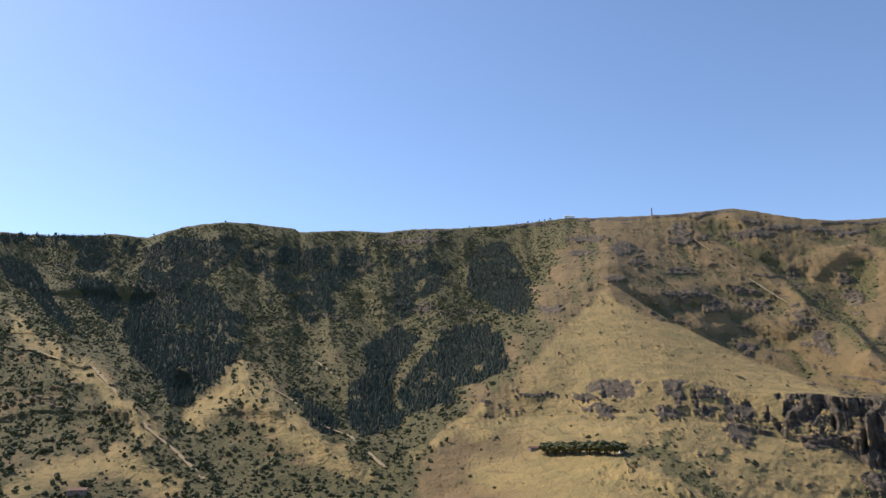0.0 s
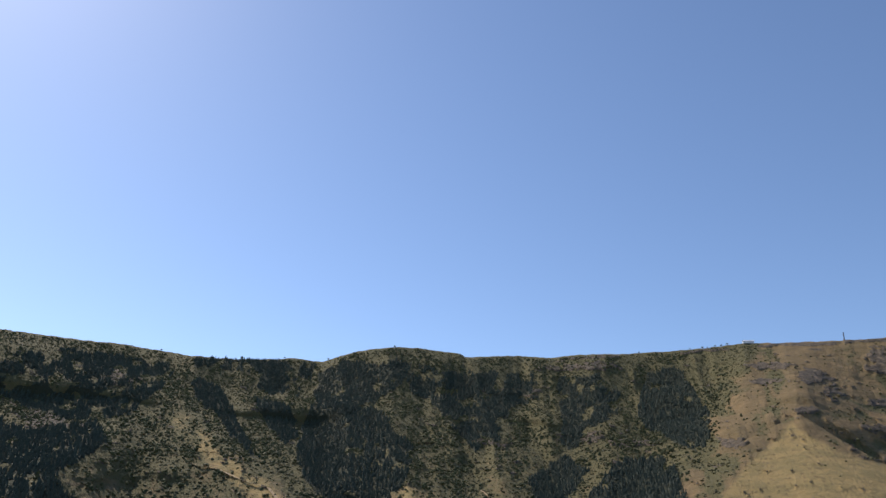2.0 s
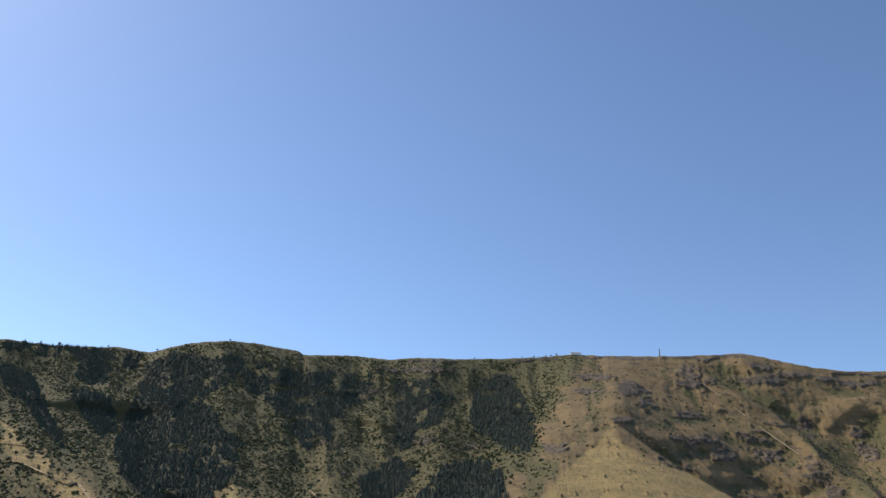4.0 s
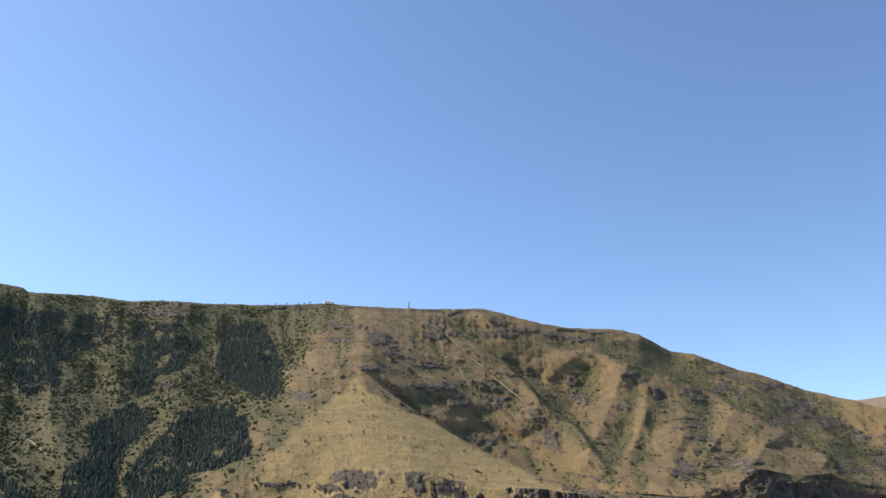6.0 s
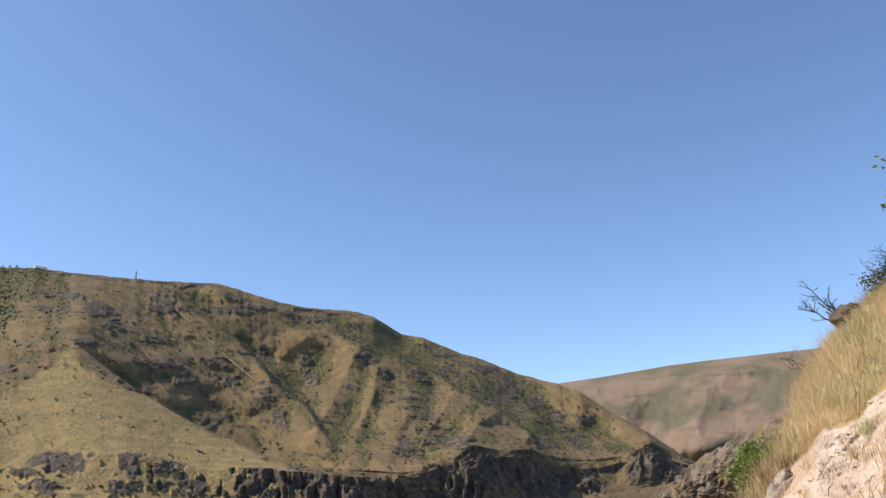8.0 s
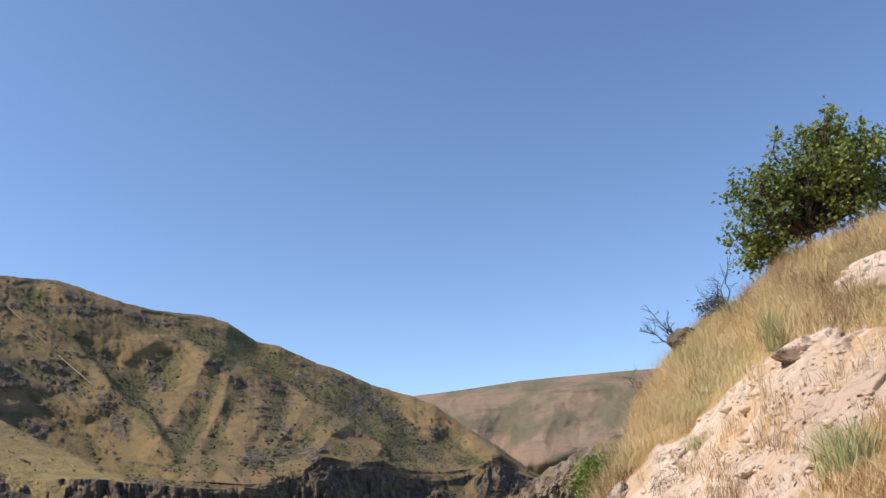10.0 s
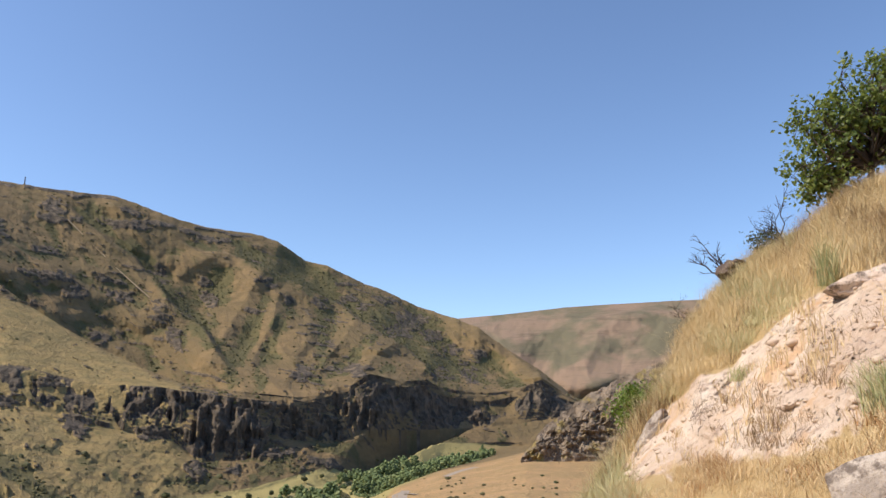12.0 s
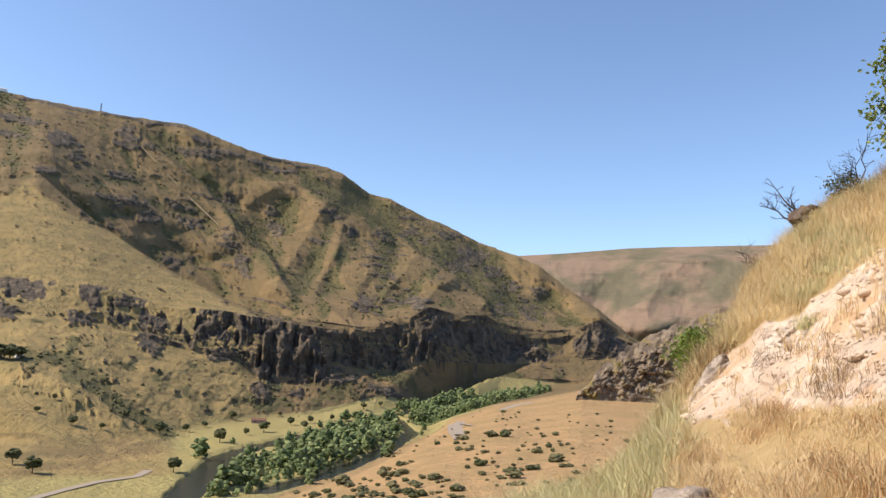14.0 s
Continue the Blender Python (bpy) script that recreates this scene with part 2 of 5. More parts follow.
def sheet():
    az = np.where(AZ > 180, AZ - 360, AZ)
    back = ramp(72, 110, np.abs(az))           # the hillside behind the eye
    sky_r = curve(az, R_SKY)
    sky_el = curve(az, SKYLINE) + 0.06 * fbm(az * 2.2, az * 0, 3, 3)
    lines = [contour(C_NEAR), contour(C_FIELD), contour(C_BANK), contour(C_FOOT), contour(C_BASE), contour(C_TOP), contour(C_CREST)]
    r6, z6 = lines[-1]
    gap = curve(az, GAP)
    lines.append((r6 + 0.8 * gap, z6 - 0.2 * gap))
    sky = (sky_r, sky_r * np.tan(np.radians(sky_el)))
    r7, z7 = lines[-1]
    el_a, el_b = np.degrees(np.arctan2(z6, r6)), sky_el
    for f in (0.3, 0.65):                       # concave mountain face
        el = el_a + (el_b - el_a) * (f * 0.97)
        r = r7 + (sky_r - r7) * f
        lines.append((r, r * np.tan(np.radians(el))))
    lines.append(sky)
    drop = ramp(40, 50, az)
    lines.append((sky_r + 130, sky[1] - 6 - drop * np.maximum(sky[1] * 0.3, 20)))
    far_el = curve(az, FAR_TOP)
    far_z = 3500 * np.tan(np.radians(far_el))
    plateau = np.minimum(sky[1] - 20, 3500 * np.tan(np.radians(sky_el - 4)))
    lines.append((np.full_like(az, 2750.0), plateau * (1 - drop) + drop * 30))
    lines.append((np.full_like(az, 3500.0), np.where(az < 44, np.minimum(plateau, far_z), far_z)))
    lines.append((np.full_like(az, 4800.0), lines[-1][1] - 10))
    start = (np.full_like(az, 45.0), np.where(az > 28, -24.0, -30.0))
    lines.insert(0, start)
    counts = [14, 40, 24, 36, 60, 46, 56, 8, 62, 62, 58, 6, 16, 50, 6]
    R, Z = [], []
    for (r0, z0), (r1, z1), n in zip(lines, lines[1:], counts):
        for k in range(n):
            f = k / n
            R.append(r0 + (r1 - r0) * f)
            Z.append(z0 + (z1 - z0) * f)
    R.append(lines[-1][0])
    Z.append(lines[-1][1])
    R, Z = np.array(R), np.array(Z)
    rows = np.cumsum([0] + counts)
    return R, Z, rows, back, az


R, Z, ROWS, BACK, AZW = sheet()
# soften the breaks along each line of sight
for _ in range(4):
    for lo, hi in ((ROWS[1] + 1, ROWS[4] + 4), (ROWS[6] + 2, ROWS[7]), (ROWS[8] + 2, ROWS[11] - 1)):
        Z[lo:hi] = (Z[lo - 1:hi - 1] + 2 * Z[lo:hi] + Z[lo + 1:hi + 1]) / 4
        R[lo:hi] = (R[lo - 1:hi - 1] + 2 * R[lo:hi] + R[lo + 1:hi + 1]) / 4
nf = len(fine)
for lo, hi, edge in ((ROWS[6], ROWS[7], 14), (ROWS[4], ROWS[5], 10), (ROWS[8], ROWS[9], 4)):      # even out the slopes between the rims
    for q in (R, Z):
        part_ = q[lo:hi, :nf]
        pad = np.pad(part_, ((0, 0), (26, 26)), mode="edge")
        for _ in range(2):
            c = np.cumsum(np.pad(pad, ((0, 0), (1, 0))), axis=1)
            blur = (c[:, 53:] - c[:, :-53]) / 53
            pad = np.pad(blur, ((0, 0), (26, 26)), mode="edge")
        k = np.arange(hi - lo)
        wgt = np.clip(np.minimum(k, (hi - lo - 1 - k)) / edge, 0, 1)[:, None]
        q[lo:hi, :nf] = part_ + (blur - part_) * wgt * wgt * (3 - 2 * wgt)
A2 = np.broadcast_to(AZW, R.shape)
EL = np.degrees(np.arctan2(Z, R))
row = np.arange(len(R))[:, None] * np.ones_like(R)

wx, wy = A2 + 0.6 * fbm(A2 * 0.9, EL * 0.9, 3, 40), EL + 0.5 * fbm(A2 * 0.9, EL * 0.9, 3, 50)
sx, sy = A2 + 0.7 * fbm(A2 * 0.3, EL * 0.3, 2, 42), EL + 0.6 * fbm(A2 * 0.3, EL * 0.3, 2, 52)      # a slow waver for the large forms
face = ramp(ROWS[4] - 6, ROWS[5] + 30, row) * (1 - ramp(ROWS[11] - 16, ROWS[11], row))       # on the mountain's face


def descend(pts, wl, wr):
    """1 on a crest line that runs down the slope, falling to 0 at the foot of its flanks."""
    es, azs = [q[1] for q in pts][::-1], [q[0] for q in pts][::-1]
    lean_ = (np.interp(sy + 0.4, es, azs) - np.interp(sy - 0.4, es, azs)) / 0.8
    u = (sx - np.interp(sy, es, azs)) / np.sqrt(1 + lean_ ** 2)
    over = np.maximum(np.maximum(sy - es[-1], es[0] - sy), 0) / (0.3 * (wl + wr))
    return np.clip(1.04 - np.sqrt(np.where(u < 0, u / wl, u / wr) ** 2 + over ** 2 + 0.0016), 0, None)


east = ramp(6, 12, A2)
rise = (ramp(ROWS[4] - 6, ROWS[5] + 30, row) * (1 - east) + east * ramp(ROWS[8] - 2, ROWS[8] + 45, row)) * (1 - ramp(ROWS[11], ROWS[12], row))
cone = ramp(0.0, 0.5, curve(sx, [(3, 2), (12.1, 10.0), (14.4, 7.9), (18.4, 6.4), (22, 4.2), (25.3, 2.5), (29, 1.9)]) - sy) * ramp(2, 8, sx) * (1 - ramp(26, 30, sx))     # the smooth grassy spur
tent, ribs = np.zeros_like(R), np.zeros_like(R)
for pts, h, wl, wr in RIDGES:
    tent = np.maximum(tent, h * descend(pts, wl, wr))
for pts, h, wl, wr in RIBS:
    ribs = ribs + h * descend(pts, wl, wr)
D = -1.15 * (tent - 60) * rise - 1.7 * ribs * rise
# crests with a hollow behind them that deepens to the right: line, turn in metres for each degree, width and recovery in degrees
SHOULDERS = [
    ([(25.4, 13.2), (25.9, 12.2), (28.5, 11.5), (31.9, 10.6), (34.8, 9.5), (36.8, 8.6), (39.2, 6.9), (41.6, 5.5), (43.8, 4.2), (45.6, 2.0)], 9, 4.5, 5.5),
    ([(17.0, 14.6), (19.2, 12.9), (21.8, 11.1), (24.3, 9.3), (26.4, 7.2), (28.1, 6.0), (29.8, 3.6)], 6.5, 2.2, 4.5),
    ([(40.6, 9.4), (42.6, 7.4), (44.0, 5.6), (45.8, 4.3), (48.3, 2.3), (50.3, 1.1)], 8, 2.2, 3),
    ([(13.2, 13.4), (14.0, 12.0), (14.9, 11.2), (17.3, 10.0), (20.4, 8.4), (23.6, 6.6)], 3, 1.6, 3.0),
]
for pts, turn_, w_, back_ in SHOULDERS:
    es, azs = [q[1] for q in pts][::-1], [q[0] for q in pts][::-1]
    u = sx - np.interp(sy, es, azs)
    ends = ramp(es[0] - 0.5, es[0] + 2, sy) * (1 - ramp(es[-1] - 1.5, es[-1], sy)) * rise
    D += ends * (14 + turn_ * np.clip(sx - azs[-1], 0, 11)) * ramp(0, 0.5, u) * (1 - np.clip((u - w_) / back_, 0, 1))
# rills and hollows down the slopes
rough_ = face * (1 - 0.85 * cone)
right_ = ramp(9, 15, A2)
D -= rough_ * (15 * (right_ * ridged(0.36 * (sx + 0.9 * sy), 0.10 * (sy - 0.5 * sx) + 3, 3, 7) + (1 - right_) * ridged(sx * 0.5 + 0.12 * sy, sy * 0.16 + 3, 3, 7)) + 2.5 * ridged(wx * 1.1 + 0.3 * wy, wy * 0.5, 3, 17) + 4 * fbm(wx * 1.2, wy * 1.4, 4, 18) + 8 * fbm(sx * 0.6 + 0.3 * sy, sy * 0.5, 4, 12))
D -= face * cone * (5 * fbm(sx * 0.35, sy * 0.5, 3, 13) + 1.2 * fbm(sx * 1.5, sy * 3, 3, 14))
STEPS = [   # crests that hide the hollow behind them: line, depth in metres, how far down it fades in degrees
    ([(4, 2.0), (11.5, -1.6), (13.5, -1.8), (16.0, -3.1), (18.6, -4.9), (21.2, -6.3)], 18, 3.0),
    ([(10, 0.4), (13.4, -1.0), (15.5, -2.1), (18.5, -3.8), (21.1, -5.2), (23.9, -6.8)], 20, 3.0),
    ([(-20, -0.4), (-17, 1.5), (-14.5, 3.6), (-12.5, 1.6), (-9, -0.8), (-5, -3.2)], 30, 5.0),
]
for pts, depth, fade in STEPS:
    below = curve(sx, pts) - sy + 0.10 * fbm(A2 * 1.5, EL * 1.5, 3, 43)
    ends = ramp(0, 4.5, sx - pts[0][0]) * (1 - ramp(-2.5, 0, sx - pts[-1][0]))
    D -= 0.5 * depth * ramp(0, 0.5, below) * (1 - ramp(0.5, fade, below)) ** 1.2 * ends * ramp(ROWS[3], ROWS[4], row) * (1 - ramp(ROWS[11] - 10, ROWS[11], row))
level = Z / 7.0 + 1.2 * fbm(wx * 0.5, wy * 0.5, 3, 81)
lines_ = level - np.floor(level)
terrace = lines_ * ramp(0.0, 0.3, fbm(wx * 0.5 + 9, wy * 0.8, 3, 82) + 0.25 * (1 - ramp(5, 12, A2)))
D -= 3.0 * terrace * ramp(ROWS[4] - 10, ROWS[4] + 10, row) * (1 - ramp(ROWS[11] - 10, ROWS[11], row))
D += 1.4 * fbm(A2 * 3.5, EL * 4.5, 3, 15) * ramp(ROWS[3], ROWS[4] + 10, row) * (1 - ramp(ROWS[11] - 4, ROWS[11], row)) * (1 - 0.5 * cone)
farface = ramp(ROWS[13], ROWS[13] + 12, row) * (1 - ramp(ROWS[14] - 8, ROWS[14], row))
for pts, w, h in FAR_RIDGES:
    d, along = line_distance(wx, wy, pts)
    D -= 0.65 * h * np.clip(1 - d / (1.45 * w), 0, 1) * farface
D -= 22 * ridged(wx * 0.35 - 0.3 * wy, wy * 0.2, 3, 77) * farface

# rock: the cliff band over the river, and ledges below the skyline and on the spurs
cliff = ramp(ROWS[5] - 3, ROWS[5] + 5, row) * (1 - ramp(ROWS[6] - 2, ROWS[6] + 5, row)) * ramp(9, 12, A2) * (1 - ramp(55, 58, A2))
broken = fbm(wx * 0.55 + 2, wy * 0.5, 4, 21) + 0.5 * fbm(A2 * 2.2, EL * 2.0, 3, 22)
strong = np.interp(A2, [10, 18, 20.5, 22, 23.5, 25, 33, 34.5, 36.5, 38.5, 40, 47, 48.5, 50.5, 52, 54], [0.04, 0.08, 0.06, -0.25, -0.05, 0.4, 0.4, 0.05, 0.0, 0.3, 0.6, 0.55, -0.4, -0.2, 0.3, 0.3])
foot_ = (row - ROWS[5]) / (ROWS[6] - ROWS[5])
ragged = np.clip(0.08 + 0.6 * fbm(A2 * 0.7, A2 * 0, 3, 23) + 0.25 * (1 - ramp(20, 26, A2)), 0, 0.6)
cliff = cliff * ramp(-0.16, 0.02, 1.5 * broken + strong) * ramp(ragged - 0.05, ragged + 0.12, foot_ + 0.25 * fbm(A2 * 2, EL * 2, 3, 24))
flute = sx * 0.55 - 0.22 * sy + 1.9 * fbm(sx * 0.42, sy * 0.35, 4, 61)          # buttresses: long lit side, short dark side
tooth = flute - np.floor(flute)
tooth = np.where(tooth < 0.66, tooth / 0.66, (1 - tooth) / 0.34)
small_ = flute * 2.7 + 0.8 * fbm(A2, EL * 0.5, 3, 62)
small_ = small_ - np.floor(small_)
small_ = np.where(small_ < 0.6, small_ / 0.6, (1 - small_) / 0.4)
reach = (0.3 + 0.7 * ramp(20, 25, A2)) * (1 - 0.4 * ramp(32, 36, A2)) * (0.55 + 0.9 * np.clip(0.5 + fbm(sx * 0.4 + 7, sy * 0.1, 2, 64), 0, 1))
D -= cliff * reach * (34 * tooth ** 0.8 + 11 * small_ - 30 + 9 * ridged(A2 * 2.4 - 0.4 * EL, EL * 1.1, 3, 33) + 5 * ridged(A2 * 5, EL * 2.6, 3, 37) + 12 * fbm(A2 * 0.5, EL * 0.9, 3, 34))
toe = ramp(ROWS[4] - 2, ROWS[4] + 14, row) * (1 - ramp(ROWS[5] - 8, ROWS[5], row)) * ramp(8, 13, A2)
D -= toe * (9 * fbm(sx * 0.7 + 0.3 * sy, sy * 0.9, 4, 45) + 4 * ridged(A2 * 0.7 - 0.5 * EL, EL * 0.7, 3, 46) + 2.4 * fbm(A2 * 3, EL * 5, 3, 47))
# outcrops: azimuth, elevation, half width, half height
ROCKS = [(17.6, 13.6, 0.8, 0.55), (17.7, 12.9, 1.1, 0.3), (22.7, 14.0, 1.2, 0.35), (22.5, 12.9, 1.7, 0.35), (24.6, 13.2, 0.8, 0.25), (28.0, 12.5, 1.0, 0.35), (26.6, 12.9, 0.8, 0.3), (13.6, 12.6, 0.8, 0.5), (14.6, 11.6, 0.7, 0.4), (12.7, 10.4, 0.7, 0.3), (17.3, 10.8, 1.0, 0.3), (8.1, 8.4, 1.1, 0.5), (17.6, 9.1, 1.6, 0.45), (19.5, 8.0, 1.0, 0.5), (21.5, 9.1, 1.0, 0.4), (22.4, 8.0, 0.8, 0.4), (25.1, 6.9, 0.8, 0.8), (26.0, 6.0, 0.7, 0.5), (21.6, 5.2, 0.9, 0.5), (26.4, 4.8, 0.8, 0.4), (28.4, 8.2, 0.7, 0.5), (28.0, 9.3, 0.6, 0.35), (38.0, 9.7, 1.0, 0.22), (38.1, 8.6, 1.0, 0.4), (42.9, 7.1, 1.2, 0.7), (42.2, 6.3, 1.2, 0.6), (44.5, 5.9, 1.0, 0.6), (47.2, 3.3, 0.6, 0.7), (48.1, 4.6, 0.6, 0.4), (46.0, 5.0, 0.8, 0.4), (32.3, 9.8, 1.0, 0.25), (33.9, 8.3, 0.5, 0.35), (31.4, 7.5, 0.7, 0.3), (39.4, 8.1, 0.8, 0.35), (41.5, 8.6, 0.9, 0.4),
         (28.2, -3.5, 0.8, 0.7), (30.6, -3.7, 0.8, 0.3), (20.6, -0.6, 1.0, 0.7), (15.8, 1.0, 1.4, 0.5), (11.3, 0.9, 1.3, 0.5), (18.2, 2.0, 1.0, 0.4), (25.5, -1.2, 1.2, 0.6), (33.5, -2.4, 1.2, 0.5), (36.8, -3.0, 1.4, 0.3), (10.2, 2.0, 1.2, 0.25), (6.6, 2.2, 1.2, 0.2), (39.0, 3.4, 1.0, 0.6), (35.0, 3.0, 0.8, 0.5), (45.3, 3.2, 0.8, 0.6),
         (-7, 11.6, 2.0, 0.3), (-1, 13.6, 2.5, 0.3), (-4, 13.4, 1.5, 0.25), (-36, 10.3, 1.5, 0.5), (-39, 7, 1.6, 0.8), (-9, 8.0, 1.2, 0.3), (1.5, 8.3, 1.6, 0.25), (-2.2, 8.6, 1.4, 0.4), (11, 13.4, 1.6, 0.3), (10.6, 12.4, 1.2, 0.2)]
tilt = EL + 0.16 * A2
outcrop = np.zeros_like(R)
for a, e, sa, se in ROCKS:
    outcrop = np.maximum(outcrop, 1.2 * np.exp(-(((A2 - a + 0.4 * (EL - e)) / sa) ** 2 + ((EL - e) / se) ** 2)))
grain = fbm(A2 * 1.3, tilt * 3.2, 4, 25) + 0.7 * fbm(A2 * 4, tilt * 7, 3, 26)
outcrop = ramp(0.40, 0.60, 0.85 * outcrop + 0.75 * grain) * np.maximum(face, toe)
slivers = ramp(0.20, 0.34, fbm(A2 * 0.8, tilt * 3.8, 4, 27)) * ramp(0.0, 0.3, fbm(A2 * 0.25, EL * 0.4, 3, 28)) * ramp(10, 15, A2) * (1 - cone) * face * 0.8
outcrop = np.maximum(outcrop, slivers)
under_rim = np.interp(A2, [q[0] for q in SKYLINE], [q[1] for q in SKYLINE]) - EL + 0.25 * fbm(A2 * 0.8, EL, 3, 29)
outcrop = np.maximum(outcrop, ramp(0.04, 0.1, under_rim) * (1 - ramp(0.2, 0.36, under_rim)) * ramp(-6, -2, A2) * (1 - ramp(30, 32, A2)) * ramp(-0.1, 0.1, fbm(A2 * 0.5 + 3, EL * 0.3, 3, 30)))
earth_bank = ramp(13, 15, A2) * (1 - ramp(0.1, 0.4, line_distance(A2, EL + 0.3 * fbm(A2 * 1.5, EL, 3, 95), [(12, -8.4), (14.2, -7.8), (18.9, -8.0), (21.7, -7.1), (22.5, -7.6), (25.1, -8.2)])[0] + 0.4 * fbm(A2 * 1.2, EL * 2, 3, 96)))
ROCK = np.clip(cliff + outcrop, 0, 1)
D -= 3 * earth_bank
beds = 1.8 * tilt + 0.6 * fbm(A2 * 0.9, EL * 0.9, 3, 35)
D -= outcrop * (7 + 5 * (beds - np.floor(beds)) + 4 * ridged(A2 * 1.8 + 0.4 * EL, EL * 1.2, 3, 36) + 3 * ridged(A2 * 4.2, EL * 4, 3, 39))
D *= (1 - BACK)
K = 1 + D / np.maximum(R, 60)
away = R * K
steps_ = 0.02 * np.arange(ROWS[11] - ROWS[3])[:, None]
stack = away[ROWS[3]:ROWS[11]] - steps_            # no overhangs
away[ROWS[3]:ROWS[11]] = 0.5 * (np.minimum.accumulate(stack[::-1], axis=0)[::-1] + np.maximum.accumulate(stack, axis=0)) + steps_
rise_ = np.gradient(away * Z / R, axis=0) / np.maximum(np.gradient(away, axis=0), 0.02)
ROCK = np.maximum(ROCK, ramp(0.95, 1.5, rise_) * (row > ROWS[4] + 4) * (row < ROWS[8] + 6) * ramp(20, 23, A2))
K = np.where(BACK > 0.01, K, away / R)
Z = Z * (1 - BACK) + BACK * (-30 + (R - 45) * 0.3 * np.exp(-R / 2600) + 25 * fbm(A2 * 0.2, R * 0.004, 3, 8))
X, Y, Z = R * K * np.sin(np.radians(A2)), R * K * np.cos(np.radians(A2)), Z * K

# the river bed, in the plan
RIVER = [(19.5, -14.5), (22.8, -11.5), (24.2, -10.05), (25.2, -8.93), (26.2, -7.98), (28.1, -7.36), (32.4, -6.25), (37.6, -4.83), (41.2, -3.83), (46.1, -2.94), (49, -2.6)]
ARM = [(37.6, -4.83), (38.3, -5.2), (39.3, -5.9), (38.4, -6.6), (36.5, -7.7), (33.5, -9.0), (29, -10.3), (24.4, -10.2)]


def on_floor(az, el, level=FLOOR):
    r = level / math.tan(radians(el))
    return r * math.sin(radians(az)), r * math.cos(radians(az))


river_xy, arm_xy = [on_floor(*p) for p in RIVER], [on_floor(*p) for p in ARM]
low = (row < ROWS[5]) & (A2 > 5) & (A2 < 62)
flow = np.full_like(R, 1e9)
flow[low] = np.minimum(line_distance(X[low], Y[low], river_xy)[0], line_distance(X[low], Y[low], arm_xy)[0] + 1.5)
flow = flow + 3 * fbm(X * 0.05, Y * 0.05, 3, 66)
Z = np.where(low, Z + (FLOOR - Z) * (1 - ramp(14, 45, flow)), Z) - 3.0 * (1 - ramp(6.5, 10, flow))

# where the green grows
FOREST = [
    [(-21.7, 12.2), (-20.1, 13.0), (-15.0, 13.4), (-15.5, 12.0), (-16.6, 10.9), (-17.9, 10.1), (-16.3, 9.3), (-16.0, 8.3), (-14.3, 7.4), (-14.7, 5.4), (-16.2, 3.0), (-18.1, 1.4), (-19.2, 1.2), (-19.7, 2.5), (-20.9, 3.7), (-22.7, 5.9), (-22.5, 8.2), (-21.8, 10.2)],
    [(-15.0, 13.2), (-11.2, 12.8), (-5.8, 13.0), (-5.1, 11.3), (-7.4, 10.4), (-8.4, 7.9), (-10.0, 7.3), (-11.5, 8.7), (-12.8, 10.3), (-15.3, 11.2)],
    [(-4.0, 12.6), (-1.0, 13.0), (0.7, 11.7), (0.2, 10.0), (-1.9, 9.2), (-2.7, 7.8), (-3.8, 8.0), (-3.6, 10.0)],
    [(2.8, 13.2), (4.6, 13.4), (6.2, 11.2), (6.8, 9.9), (6.3, 7.9), (4.9, 7.9), (2.8, 9.0), (1.7, 10.0), (2.0, 11.7)],
    [(-6.0, 5.5), (-3.6, 7.1), (-1.9, 6.3), (-3.5, 3.8), (-3.9, 1.4), (-2.7, 0.8), (-3.5, -0.4), (-5.9, -0.6), (-7.2, 0.6), (-7.0, 2.6), (-5.6, 3.8)],
    [(-1.9, 4.6), (0.6, 7.1), (4.0, 7.1), (4.8, 4.6), (3.9, 3.4), (0.6, 2.6), (1.0, 1.6), (-2.7, 0.8), (-3.5, 2.2), (-2.7, 3.4)],
    [(-30.7, 12.4), (-27.4, 12.6), (-22.2, 12.8), (-22.5, 10.6), (-23.6, 10.1), (-26.1, 10.7), (-25.9, 11.8), (-30.6, 11.7)],
    [(-30.5, 10.8), (-28.5, 10.5), (-26.5, 7.3), (-25.3, 5.8), (-26.7, 6.5), (-29.0, 8.9), (-30.3, 9.2)],
    [(-26.1, 9.9), (-23.5, 9.7), (-22.8, 7.4), (-23.7, 7.0), (-25.2, 8.5)], [(-11.2, 2.6), (-7.6, 0.6), (-7.9, -0.8), (-9.6, 0.2)],
    [(-44, 10.2), (-38.8, 11.8), (-31.8, 11.6), (-32.7, 9.9), (-34.2, 7.9), (-37.3, 7.2), (-40.5, 7.6), (-44, 8.8)],
    [(-44, 7.1), (-40.2, 6.2), (-36.3, 7.3), (-35.3, 5.9), (-38.0, 3.5), (-35.6, 1.5), (-37.9, 1.1), (-44, 3.3)],
]
fx, fy = A2 + 0.35 * fbm(A2 * 1.6, EL * 1.6, 3, 40), EL + 0.35 * fbm(A2 * 1.6, EL * 1.6, 3, 50)
forest = np.zeros_like(R)
for k, pts in enumerate(FOREST):        # glades in the looser stands near the rim
    forest = np.maximum(forest, inside(fx, fy, pts) * (fbm(A2 * 1.1, EL * 1.5, 3, 99) > (-0.16 if k in (1, 2, 6, 10) else -0.45)))
forest *= face > 0.02
